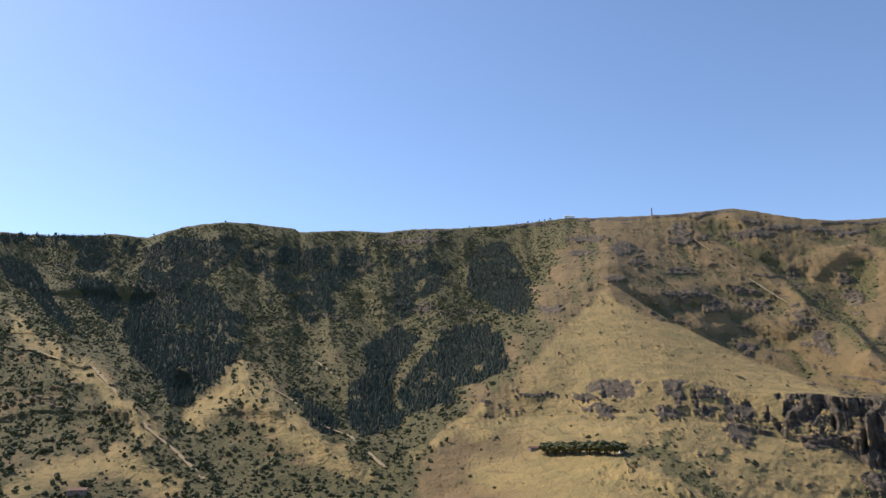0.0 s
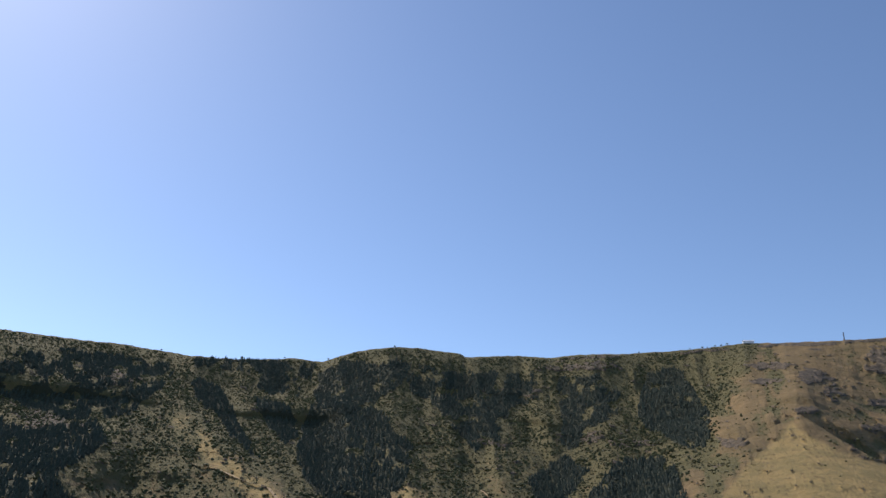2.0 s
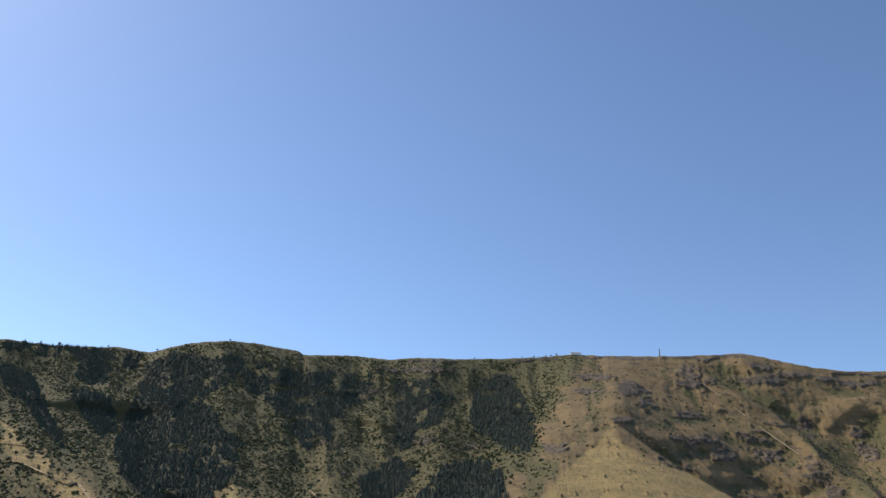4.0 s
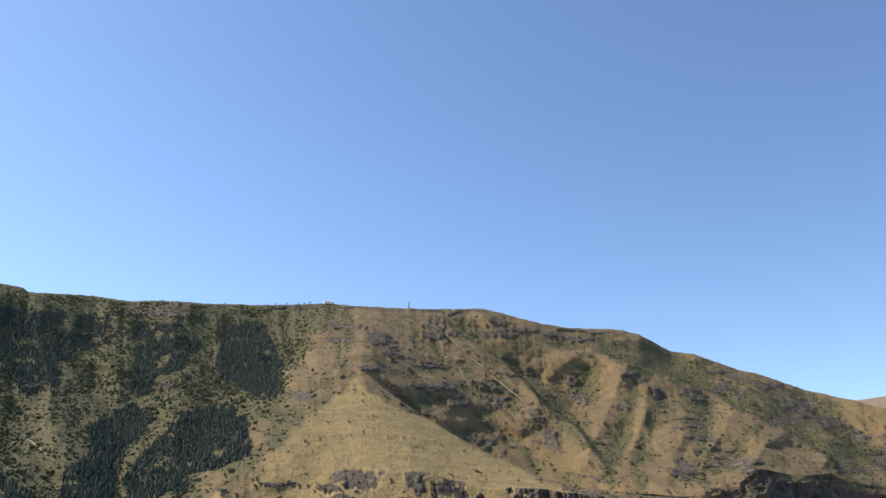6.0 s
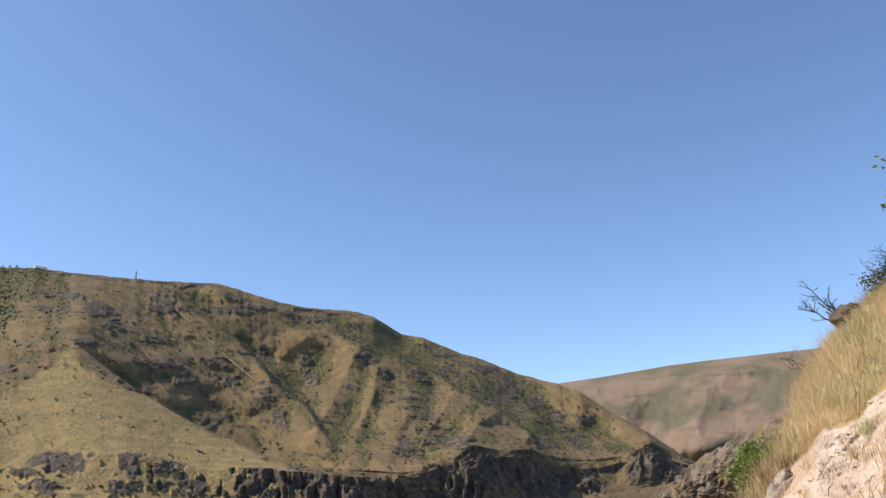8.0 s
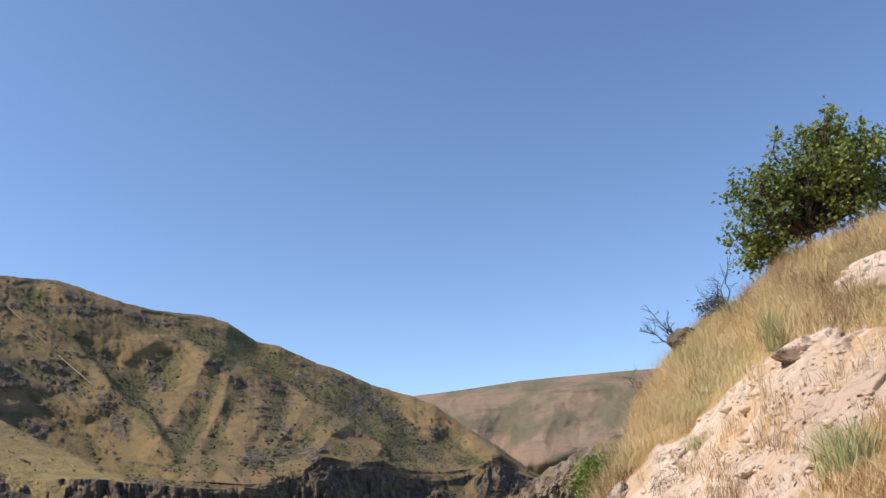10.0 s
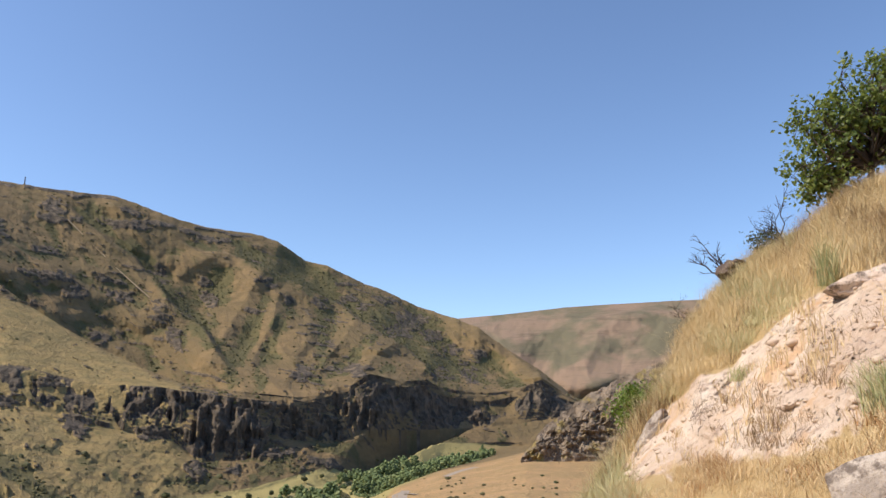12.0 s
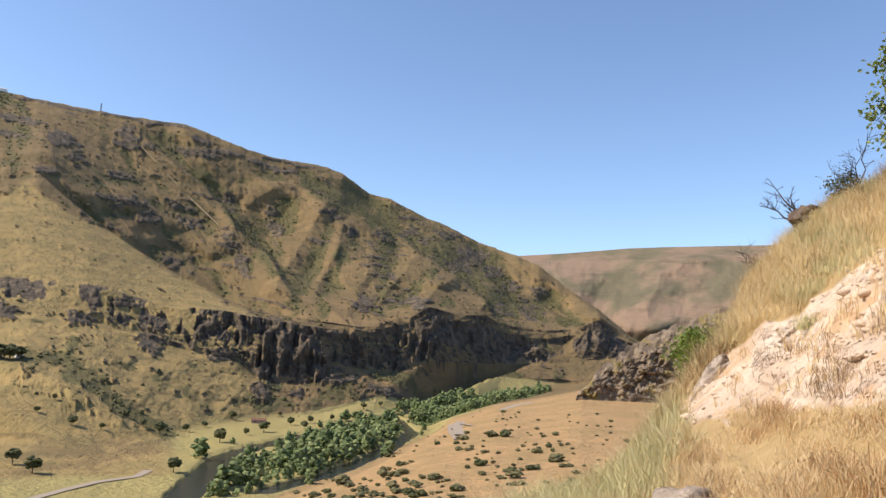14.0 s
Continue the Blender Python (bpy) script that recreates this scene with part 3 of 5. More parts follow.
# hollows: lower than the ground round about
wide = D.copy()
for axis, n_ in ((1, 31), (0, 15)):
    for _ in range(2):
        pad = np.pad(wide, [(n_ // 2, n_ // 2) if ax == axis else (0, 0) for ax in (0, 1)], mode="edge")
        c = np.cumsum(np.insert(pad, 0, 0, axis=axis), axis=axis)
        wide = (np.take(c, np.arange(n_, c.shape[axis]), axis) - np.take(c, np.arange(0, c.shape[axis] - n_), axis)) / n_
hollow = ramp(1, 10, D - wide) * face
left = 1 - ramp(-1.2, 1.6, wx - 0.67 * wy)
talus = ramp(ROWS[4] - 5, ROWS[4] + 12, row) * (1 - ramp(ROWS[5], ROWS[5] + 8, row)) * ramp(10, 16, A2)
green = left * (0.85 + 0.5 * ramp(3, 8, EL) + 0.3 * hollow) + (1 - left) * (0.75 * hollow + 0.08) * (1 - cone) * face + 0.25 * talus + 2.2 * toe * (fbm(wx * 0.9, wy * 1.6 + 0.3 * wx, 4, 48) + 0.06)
for pts, w_, amount in (([(4.0, 7.9), (7.3, 6.6), (6.0, 4.6), (3.9, 3.0)], 1.3, 0.8), ([(0.6, 1.4), (-1.9, -0.6), (-3.5, -3.0), (-3.9, -4.9)], 1.9, 0.8), ([(-14.3, 7.8), (-10.9, 4.6), (-8.0, 2.6), (-7.1, -0.2), (-5.9, -1.8), (-2.7, -4.1)], 1.8, 0.7), ([(-22.7, 5.9), (-22.0, 3.6), (-20.3, 1.4), (-18.0, -1.3)], 1.3, 0.6),
                        ([(-19.0, -2.0), (-16.8, -3.0), (-13.3, -3.9), (-7.5, -4.4), (-3.5, -4.8)], 1.2, 1.0), ([(13.5, 9.9), (16.4, 7.6), (19.2, 5.9), (22.0, 4.1), (26.1, 2.7)], 0.8, 0.3), ([(22.6, 11.7), (25.1, 9.3), (28.1, 5.2), (30.5, 2.4)], 0.9, 0.7), ([(36.4, 7.8), (36.4, 4.6), (36.1, 2.3)], 0.5, 0.6), ([(33.5, 7.9), (32.6, 4.7), (32.1, 2.0)], 0.5, 0.6),
                        ([(12.5, -1.4), (14.8, -1.9), (17.8, -3.9), (20.4, -5.7), (22.5, -7.0)], 0.8, 2.0), ([(31, 11.6), (36, 10.0), (40, 7.9), (43.5, 5.8), (46, 3.4)], 1.9, 0.8)):
    green += amount * ramp(0, 0.8, 1 - line_distance(wx, wy, pts)[0] / w_)
bare = 0.85 * cone
for pts, w_ in (([(-14.5, 3.8), (-15.5, 2.2), (-17.7, 0.6)], 1.6), ([(-14.5, 3.4), (-12.4, 1.0), (-9.1, -1.4), (-4.5, -4.4)], 2.0), ([(-24.8, 4.0), (-22.1, 1.4), (-20.2, -0.9)], 1.0), ([(-28.1, -3.6), (-22.6, -2.0), (-18.9, -3.8)], 1.5), ([(-31, 8), (-27, 4.9), (-24.5, 3.4)], 1.3), ([(3.0, 1.4), (-0.6, -1.0), (-4.0, -3.4)], 0.8), ([(3, -3.4), (8.7, -3.0), (13, -3.2), (17, -4.9)], 2.0), ([(11.5, -2.4), (16.0, -4.2), (18.6, -6), (20, -6.9)], 1.6), ([(2, -0.4), (6, 0.4), (12, -0.6)], 1.2)):
    bare = np.maximum(bare, ramp(0.1, 0.8, 1 - line_distance(wx, wy, pts)[0] / w_))
scar = ramp(-0.1, 0.25, fbm(wx * 0.8, wy * 2.2, 4, 97) + 0.1) * inside(wx, wy, [(6, -6.4), (14, -6.7), (19, -7.0), (22, -6.9), (22.4, -7.7), (18.5, -9.0), (14, -9.6), (6, -9.6)])
green += 0.5 * earth_bank + 0.45 * scar
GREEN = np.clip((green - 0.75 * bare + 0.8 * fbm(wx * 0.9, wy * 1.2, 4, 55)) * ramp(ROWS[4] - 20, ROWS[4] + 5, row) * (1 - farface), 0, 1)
FIELD = (1 - ramp(ROWS[2] - 4, ROWS[2] + 3, row)) * ramp(24, 30, A2)

ground_mesh = mesh_of("ground", np.stack([X, Y, Z], -1).reshape(-1, 3), grid_faces(*R.shape, wrap=True)[:, ::-1])
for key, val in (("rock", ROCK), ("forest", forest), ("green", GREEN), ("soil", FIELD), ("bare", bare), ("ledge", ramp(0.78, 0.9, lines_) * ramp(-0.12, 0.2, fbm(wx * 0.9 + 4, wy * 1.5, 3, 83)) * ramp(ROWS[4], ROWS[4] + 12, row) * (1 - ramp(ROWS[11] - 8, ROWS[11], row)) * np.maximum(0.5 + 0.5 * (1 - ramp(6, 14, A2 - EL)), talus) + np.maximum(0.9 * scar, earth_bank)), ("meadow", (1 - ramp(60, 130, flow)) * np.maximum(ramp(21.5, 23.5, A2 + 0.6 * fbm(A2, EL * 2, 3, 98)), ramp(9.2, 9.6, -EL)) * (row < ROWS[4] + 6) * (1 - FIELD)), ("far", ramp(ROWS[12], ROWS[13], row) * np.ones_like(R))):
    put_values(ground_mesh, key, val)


def ground_material():
    m = Mat("hillside", 0.95)
    big, mid, small, tiny = m.noise(0.004, 5), m.noise(0.03, 5, 0.65), m.noise(0.25, 4, 0.7), m.noise(0.9, 3, 0.7)
    streak = m.noise(0.018, 6, 0.7, (0.5, 0.5, 4.0))
    grass = m.mix(m.step(m.math("ADD", m.math("MULTIPLY", mid, 0.6), m.math("MULTIPLY", streak, 0.4)), 0.36, 0.62), (0.25, 0.168, 0.080), (0.17, 0.121, 0.058))
    grass = m.mix(m.math("MULTIPLY", m.step(big, 0.4, 0.62), 0.6), grass, (0.15, 0.112, 0.053))
    grass = m.mix(m.math("MULTIPLY", m.step(streak, 0.54, 0.68), 0.45), grass, (0.115, 0.084, 0.042))
    gold = m.mix(m.step(mid, 0.4, 0.62), (0.355, 0.254, 0.104), (0.265, 0.204, 0.084))
    grass = m.mix(m.attr("bare"), grass, m.mix(m.math("MULTIPLY", m.step(streak, 0.55, 0.66), 0.5), gold, (0.20, 0.155, 0.066)))
    grass = m.mix(m.math("MULTIPLY", m.attr("ledge"), 0.55), grass, (0.12, 0.083, 0.045))
    grass = m.mix(m.attr("meadow"), grass, m.mix(small, (0.39, 0.31, 0.125), (0.29, 0.255, 0.10)))
    soil = m.mix(m.step(mid, 0.35, 0.65), (0.45, 0.28, 0.135), (0.35, 0.235, 0.11))
    soil = m.mix(m.step(small, 0.5, 0.68), soil, (0.27, 0.20, 0.09))
    c = m.mix(m.attr("soil"), grass, soil)
    far = m.mix(m.step(m.noise(0.0035, 5, 0.6), 0.42, 0.58), (0.26, 0.182, 0.125), (0.15, 0.132, 0.082))
    far = m.mix(m.math("MULTIPLY", m.step(m.noise(0.012, 6, 0.7, (0.4, 0.4, 3.0)), 0.52, 0.66), 0.55), far, (0.11, 0.088, 0.06))
    c = m.mix(m.attr("far"), c, far)
    c = m.mix(m.math("MULTIPLY", m.step(tiny, 0.52, 0.72), 0.35), c, (0.10, 0.078, 0.036))
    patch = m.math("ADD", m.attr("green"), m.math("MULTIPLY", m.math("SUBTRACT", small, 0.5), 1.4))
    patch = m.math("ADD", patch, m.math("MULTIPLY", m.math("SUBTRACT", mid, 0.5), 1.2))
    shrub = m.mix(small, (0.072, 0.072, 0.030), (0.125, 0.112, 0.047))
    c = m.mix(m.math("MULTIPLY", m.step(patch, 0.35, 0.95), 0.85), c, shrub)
    stone = m.mix(m.step(m.noise(0.08, 5, 0.7), 0.3, 0.7), (0.05, 0.042, 0.032), (0.15, 0.117, 0.082))
    stone = m.mix(m.math("MULTIPLY", m.step(m.noise(0.05, 4, 0.6, (1, 1, 0.4)), 0.55, 0.66), 0.6), stone, (0.24, 0.175, 0.115))
    facet = m.node("TexVoronoi", Scale=0.16)
    m.set(facet.inputs["Vector"], m.pos)
    rock = m.math("ADD", m.attr("rock"), m.math("MULTIPLY", m.math("SUBTRACT", small, 0.5), 0.8))
    c = m.mix(m.step(rock, 0.35, 0.6), c, stone)
    c = m.mix(m.step(m.attr("forest"), 0.3, 0.7), c, m.mix(small, (0.03, 0.036, 0.022), (0.052, 0.055, 0.03)))
    height = m.math("ADD", m.math("MULTIPLY", mid, 2.0), m.math("ADD", m.math("MULTIPLY", small, 0.7), m.math("MULTIPLY", tiny, 0.12)))
    height = m.math("ADD", height, m.math("MULTIPLY", m.math("MULTIPLY", facet.outputs["Distance"], m.attr("rock")), 0.5))
    return m.done(c, height, 4.0, 0.8)


ground = tagged(new("ground", ground_mesh), "dry grassy mountainside and valley with rock bands and scrub", "ground", kind="structure")
ground_mesh.materials.append(ground_material())

# ---- what grows and stands on the ground ----
EL2 = np.degrees(np.arctan2(Z, np.hypot(X, Y)))
rng = np.random.default_rng(5)


def spot(az, el, lo=0):
    """The place on the ground that lies at that azimuth and elevation angle as seen from the path."""
    k = int(np.argmin(np.abs(AZW[:len(fine)] - az)))
    j = lo + int(np.argmax(EL2[lo:, k] >= el))
    return Vector((X[j, k], Y[j, k], Z[j, k]))


def scatter(weight, count):
    """Random places on the ground, by weight for each square metre."""
    px, py, pz = X[:, :len(fine)], Y[:, :len(fine)], Z[:, :len(fine)]
    w = weight[:-1, :len(fine) - 1]
    ux, uy = px[1:, :-1] - px[:-1, :-1], py[1:, :-1] - py[:-1, :-1]
    vx, vy = px[:-1, 1:] - px[:-1, :-1], py[:-1, 1:] - py[:-1, :-1]
    p = (np.abs(ux * vy - uy * vx) * np.maximum(w, 0)).ravel()
    c = rng.choice(p.size, count, p=p / p.sum())
    i, j = np.divmod(c, w.shape[1])
    f, g = rng.random(count), rng.random(count)
    mixed = [a[i, j] * (1 - f) * (1 - g) + a[i + 1, j] * f * (1 - g) + a[i, j + 1] * (1 - f) * g + a[i + 1, j + 1] * f * g for a in (px, py, pz)]
    return np.stack(mixed, -1)


def icosahedron():
    g = (1 + 5 ** 0.5) / 2
    v = np.array([(-1, g, 0), (1, g, 0), (-1, -g, 0), (1, -g, 0), (0, -1, g), (0, 1, g), (0, -1, -g), (0, 1, -g), (g, 0, -1), (g, 0, 1), (-g, 0, -1), (-g, 0, 1)], float)
    f = np.array([(0, 11, 5), (0, 5, 1), (0, 1, 7), (0, 7, 10), (0, 10, 11), (1, 5, 9), (5, 11, 4), (11, 10, 2), (10, 7, 6), (7, 1, 8),
                  (3, 9, 4), (3, 4, 2), (3, 2, 6), (3, 6, 8), (3, 8, 9), (4, 9, 5), (2, 4, 11), (6, 2, 10), (8, 6, 7), (9, 8, 1)])
    return v / np.linalg.norm(v[0]), f


ICO_V, ICO_F = icosahedron()


def conifer_template():
    v, f = [], []
    for z0, z1, rad, n in ((0.08, 0.5, 0.2, 7), (0.32, 0.76, 0.145, 6), (0.6, 1.0, 0.085, 5)):
        base = len(v)
        for k in range(n):
            a = 2 * math.pi * k / n + z0 * 9
            v.append((rad * math.cos(a) * (1 + 0.25 * (k % 2)), rad * math.sin(a) * (1 + 0.25 * (k % 2)), z0 - 0.04 * (k % 2)))
        v.append((0, 0, z1))
        f += [(base + k, base + (k + 1) % n, base + n) for k in range(n)]
    base = len(v)
    v += [(0.02, 0, -0.05), (-0.01, 0.017, -0.05), (-0.01, -0.017, -0.05), (0, 0, 0.3)]
    f += [(base, base + 1, base + 3), (base + 1, base + 2, base + 3), (base + 2, base, base + 3)]
    return np.array(v), np.array(f)


def many(name, template, places, sizes, squash=None, jitter=0.0, smooth=False):
    """One mesh of many copies of a template at places."""
    tv, tf = template
    n, k = len(places), len(tv)
    a = rng.random(n) * 2 * math.pi
    c, s = np.cos(a)[:, None], np.sin(a)[:, None]
    v = np.broadcast_to(tv, (n, k, 3)).copy()
    if jitter:
        v *= 1 + jitter * (rng.random((n, k, 1)) - 0.5)
    v = np.stack([v[..., 0] * c - v[..., 1] * s, v[..., 0] * s + v[..., 1] * c, v[..., 2]], -1) * sizes[:, None, None]
    if squash is not None:
        v[..., 2] *= squash[:, None]
    v += places[:, None, :]
    f = (tf[None] + (np.arange(n) * k)[:, None, None]).reshape(-1, tf.shape[1])
    return mesh_of(name, v.reshape(-1, 3), f, smooth)


def leafy(name, dark, light, yellow=None, rough=0.75):
    m = Mat(name, rough)
    isl = m.t.nodes.new("ShaderNodeNewGeometry").outputs["Random Per Island"]
    c = m.mix(isl, dark, light)
    if yellow:
        c = m.mix(m.step(isl, 0.8, 1.0), c, yellow)
    c = m.mix(m.step(m.noise(1.2, 3), 0.45, 0.75), c, dark)
    return m.done(c)


PINE = leafy("pine_needles", (0.035, 0.050, 0.036), (0.064, 0.080, 0.052))
SCRUB = leafy("scrub_leaves", (0.075, 0.075, 0.032), (0.13, 0.118, 0.05), (0.165, 0.13, 0.06))
WILLOW = leafy("riverside_leaves", (0.085, 0.12, 0.046), (0.20, 0.24, 0.09), (0.25, 0.28, 0.12))
BROAD = leafy("broad_leaves", (0.055, 0.062, 0.024), (0.10, 0.105, 0.04))


def bark_material(name, a, b):
    m = Mat(name, 0.9)
    c = m.mix(m.noise(9, 4, 0.6, (1, 1, 0.25)), a, b)
    return m.done(c, m.noise(30, 3), 0.02)


BARK = bark_material("bark", (0.05, 0.035, 0.025), (0.13, 0.10, 0.075))

# pine plantations on the opposite slope
p = scatter(forest * (A2 < 8), 27000)
pines = tagged(new("pine_forest", many("pine_forest", conifer_template(), p, rng.uniform(6.5, 11.0, len(p)), rng.uniform(0.65, 0.95, len(p)), jitter=0.3)), "dark green pine plantation in blocks on the mountainside", "forest", kind="stuff")
pines.data.materials.append(PINE)

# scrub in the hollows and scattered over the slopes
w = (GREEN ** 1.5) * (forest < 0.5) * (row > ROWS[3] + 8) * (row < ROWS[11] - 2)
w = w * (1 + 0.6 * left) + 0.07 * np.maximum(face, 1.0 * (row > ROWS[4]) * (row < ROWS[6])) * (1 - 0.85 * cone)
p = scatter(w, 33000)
size = rng.gamma(3.0, 0.34, len(p)) + 0.4
p[:, 2] += 0.3 * size
scrub = tagged(new("scrub", many("scrub", (ICO_V, ICO_F), p, size, rng.uniform(0.6, 0.95, len(p)), 0.7)), "low green and olive shrubs scattered over the dry slopes", "shrubs", kind="stuff")
scrub.data.materials.append(SCRUB)
w = left * (row > ROWS[3]) * (row < ROWS[11] - 4) * (forest < 0.5) * (A2 < 8) * ramp(-0.1, 0.35, fbm(wx * 0.9, wy * 1.2, 3, 101) + 0.15 * ramp(3, 8, EL)) * (1 - 0.75 * bare)
p = scatter(w, 7500)
size = rng.uniform(1.4, 3.2, len(p))
p[:, 2] += 0.5 * size
copse = tagged(new("slope_trees", many("slope_trees", (ICO_V, ICO_F), np.concatenate([p, p + rng.normal(0, 1, p.shape) * size[:, None] * 0.55, p + rng.normal(0, 1, p.shape) * size[:, None] * 0.55]), np.tile(size, 3) * 0.75, None, 0.6)), "small dark broadleaf trees in hollows and terraces of the slope", "trees", kind="stuff")
copse.data.materials.append(BROAD)


def clumps(n, seed, spread=(1, 1, 0.8), size=0.34, jitter=0.7):
    """A crown of uneven clumps of leaves, about 1 in radius."""
    g = np.random.default_rng(seed)
    d = g.normal(size=(n, 3))
    d /= np.linalg.norm(d, axis=1)[:, None]
    c = d * (g.random((n, 1)) ** 0.4) * np.array(spread) * g.uniform(0.72, 1.0, (n, 1))
    v = ICO_V[None] * (1 + jitter * (g.random((n, 12, 1)) - 0.5)) * (size * g.uniform(0.5, 1.2, (n, 1, 1)))
    v = v * np.array([1, 1, 0.75]) + c[:, None]
    return v.reshape(-1, 3), (ICO_F[None] + 12 * np.arange(n)[:, None, None]).reshape(-1, 3)


def tube(points, radii, sides=6):
    """Vertices and faces of a tapering tube."""
    pts, v = [Vector(q) for q in points], []
    for k, q in enumerate(pts):
        d = (pts[min(k + 1, len(pts) - 1)] - pts[max(k - 1, 0)]).normalized()
        u = d.orthogonal().normalized()
        w_ = d.cross(u)
        v += [q + radii[k] * (math.cos(a) * u + math.sin(a) * w_) for a in (2 * math.pi * i / sides for i in range(sides))]
    f = [(k * sides + i, k * sides + (i + 1) % sides, (k + 1) * sides + (i + 1) % sides, (k + 1) * sides + i) for k in range(len(pts) - 1) for i in range(sides)]
    return v, f


def part(name, me, material, parent, label=""):
    ob = new(name, me)
    if not me.materials:
        me.materials.append(material)
    ob.parent = parent
    return tagged(ob, label)


def tubes_mesh(name, list_of_tubes):
    v, f = [], []
    for tv, tf in list_of_tubes:
        f += [tuple(i + len(v) for i in q) for q in tf]
        v += [tuple(q) for q in tv]
    return mesh_of(name, v, f)


def valley_tree(seed, material, name, label, category):
    """A tree one metre high: trunk with limbs, and a crown of clumps."""
    tree = tagged(new(name), label, category)
    g = np.random.default_rng(seed)
    t = [tube([(0, 0, -0.08), (0.01, 0, 0.15), (-0.01, 0.01, 0.4), (0, 0, 0.7)], [0.035, 0.028, 0.02, 0.008])]
    for k in range(6):
        a = k * 1.1 + g.random()
        t.append(tube([(0, 0, 0.2 + 0.06 * k), (0.13 * math.cos(a), 0.13 * math.sin(a), 0.38 + 0.06 * k), (0.27 * math.cos(a), 0.27 * math.sin(a), 0.5 + 0.05 * k)], [0.016, 0.011, 0.004], 4))
    part("trunk", tubes_mesh("trunk", t), BARK, tree)
    v, f = clumps(64, seed)
    v = v * np.array([0.42, 0.42, 0.42]) + np.array([0, 0, 0.6])
    part("crown", mesh_of("crown", v, f, False), material, tree)
    return tree


def bush_thing(seed, material, label):
    bush = tagged(new("bush"), label, "bush", "bushes on the dry field")
    v, f = clumps(34, seed, (1, 1, 0.7), 0.42)
    part("foliage", mesh_of("foliage", v * np.array([0.6, 0.6, 0.55]) + np.array([0, 0, 0.36]), f, False), material, bush)
    part("stem", tubes_mesh("stem", [tube([(0, 0, -0.15), (0.03 * k, 0.04 * (k - 1), 0.2), (0.12 * (k - 1), 0.08 * k, 0.45)], [0.04, 0.03, 0.01], 4) for k in range(3)]), BARK, bush)
    return bush


# single trees in the meadow and on the terrace over the river
TREES = [(25.7, -7.2, 11), (28.7, -6.45, 10), (26.4, -5.62, 8), (30.5, -5.85, 8), (31.9, -5.7, 8), (31.5, -6.15, 8), (21.7, -6.7, 10), (16.2, -6.2, 7), (22.8, -9.3, 9), (19.5, -5.6, 6), (23.4, -6.5, 7),
         (33.4, -5.5, 7), (27.5, -6.7, 6), (24.6, -6.2, 6), (29.7, -5.3, 5), (35.6, -4.6, 8), (36.8, -4.3, 7), (18, -6.5, 5), (20.6, -6.2, 6), (14, -5.4, 5), (13, -8.6, 9), (14.2, -9.2, 9), (38.5, -4.0, 8), (15, -4.6, 5), (-23.3, 0.1, 12), (34.4, -5.1, 6)]
kinds = [valley_tree(s_, BROAD, "tree", "small round-crowned green tree standing in the valley meadow", "tree") for s_ in (1, 2, 3)]
for k, (a, e, h) in enumerate(TREES):
    q = spot(a, e)
    m = Matrix.Translation(q) @ pose(0, 0, 0, 0, 0, k * 77) @ Matrix.Diagonal((h * (1 + 0.2 * math.sin(k)), h * 1.1, h, 1))
    if k < 3:
        kinds[k].matrix_world = m
        tagged(kinds[k], group="meadow trees")
    else:
        t = copy_thing(kinds[k % 3], m)
        t.matrix_basis = m
# wind-bent little trees on the plateau's edge
for k, (a, e, h) in enumerate([(2.0, 14.5, 5), (6.5, 14.7, 6), (7.4, 14.8, 5), (7.8, 14.86, 6), (8.2, 14.9, 6), (-27.4, 12.5, 9), (-24.4, 12.9, 6), (6.8, 14.74, 4), (5.6, 14.7, 5), (-16.3, 14.4, 6), (-33, 12.4, 5), (-21.2, 12.9, 6)]):
    kk = int(np.argmin(np.abs(AZW[:len(fine)] - a)))
    q = Vector((X[ROWS[11], kk], Y[ROWS[11], kk], Z[ROWS[11], kk] - 0.5))
    m = Matrix.Translation(q) @ pose(0, 0, 0, 0, 0, k * 50) @ Matrix.Diagonal((h, h, h, 1))
    t = copy_thing(kinds[k % 3], m)
    t.matrix_basis = m
    tagged(t, "small dark tree on the rim of the plateau", group="trees on the rim")

# bushes on the dry field by the near bank
g = np.random.default_rng(11)
FIELD_BUSH = leafy("field_bush_leaves", (0.085, 0.085, 0.038), (0.165, 0.15, 0.07))
kinds = [bush_thing(s_, FIELD_BUSH if s_ != 21 else BROAD, "round dull-green bush on the dry orange field") for s_ in (20, 21, 22, 23)]
n = 0
spots = [(45.0, -6.0, 5.2), (44.3, -8.1, 4.2), (54.6, -5.8, 2.2), (38.1, -9.9, 3.5), (41.1, -9.4, 3.4), (40.2, -10.6, 3), (48.3, -5.3, 2.5), (46.0, -5.6, 2.4)]
while len(spots) < 295:
    a, e = g.uniform(27, 54), g.uniform(-11.8, -4.0)
    edge = float(curve(a, C_FIELD, 1))
    if e < edge - 0.15 and g.random() < 0.5 + 0.45 * math.sin(a * 0.9 + e * 1.7) + 0.35 * (a < 40):
        spots.append((a, e, 0.8 + g.gamma(1.6, 0.6)))
for a, e, h in spots:
    m = Matrix.Translation(spot(a, e)) @ pose(0, 0, 0, 0, 0, 61 * n) @ Matrix.Diagonal((h * g.uniform(0.9, 1.4), h * g.uniform(0.9, 1.4), h, 1))
    if n < 4:
        kinds[n].matrix_world = m
    else:
        copy_thing(kinds[n % 4], m).matrix_basis = m
    n += 1

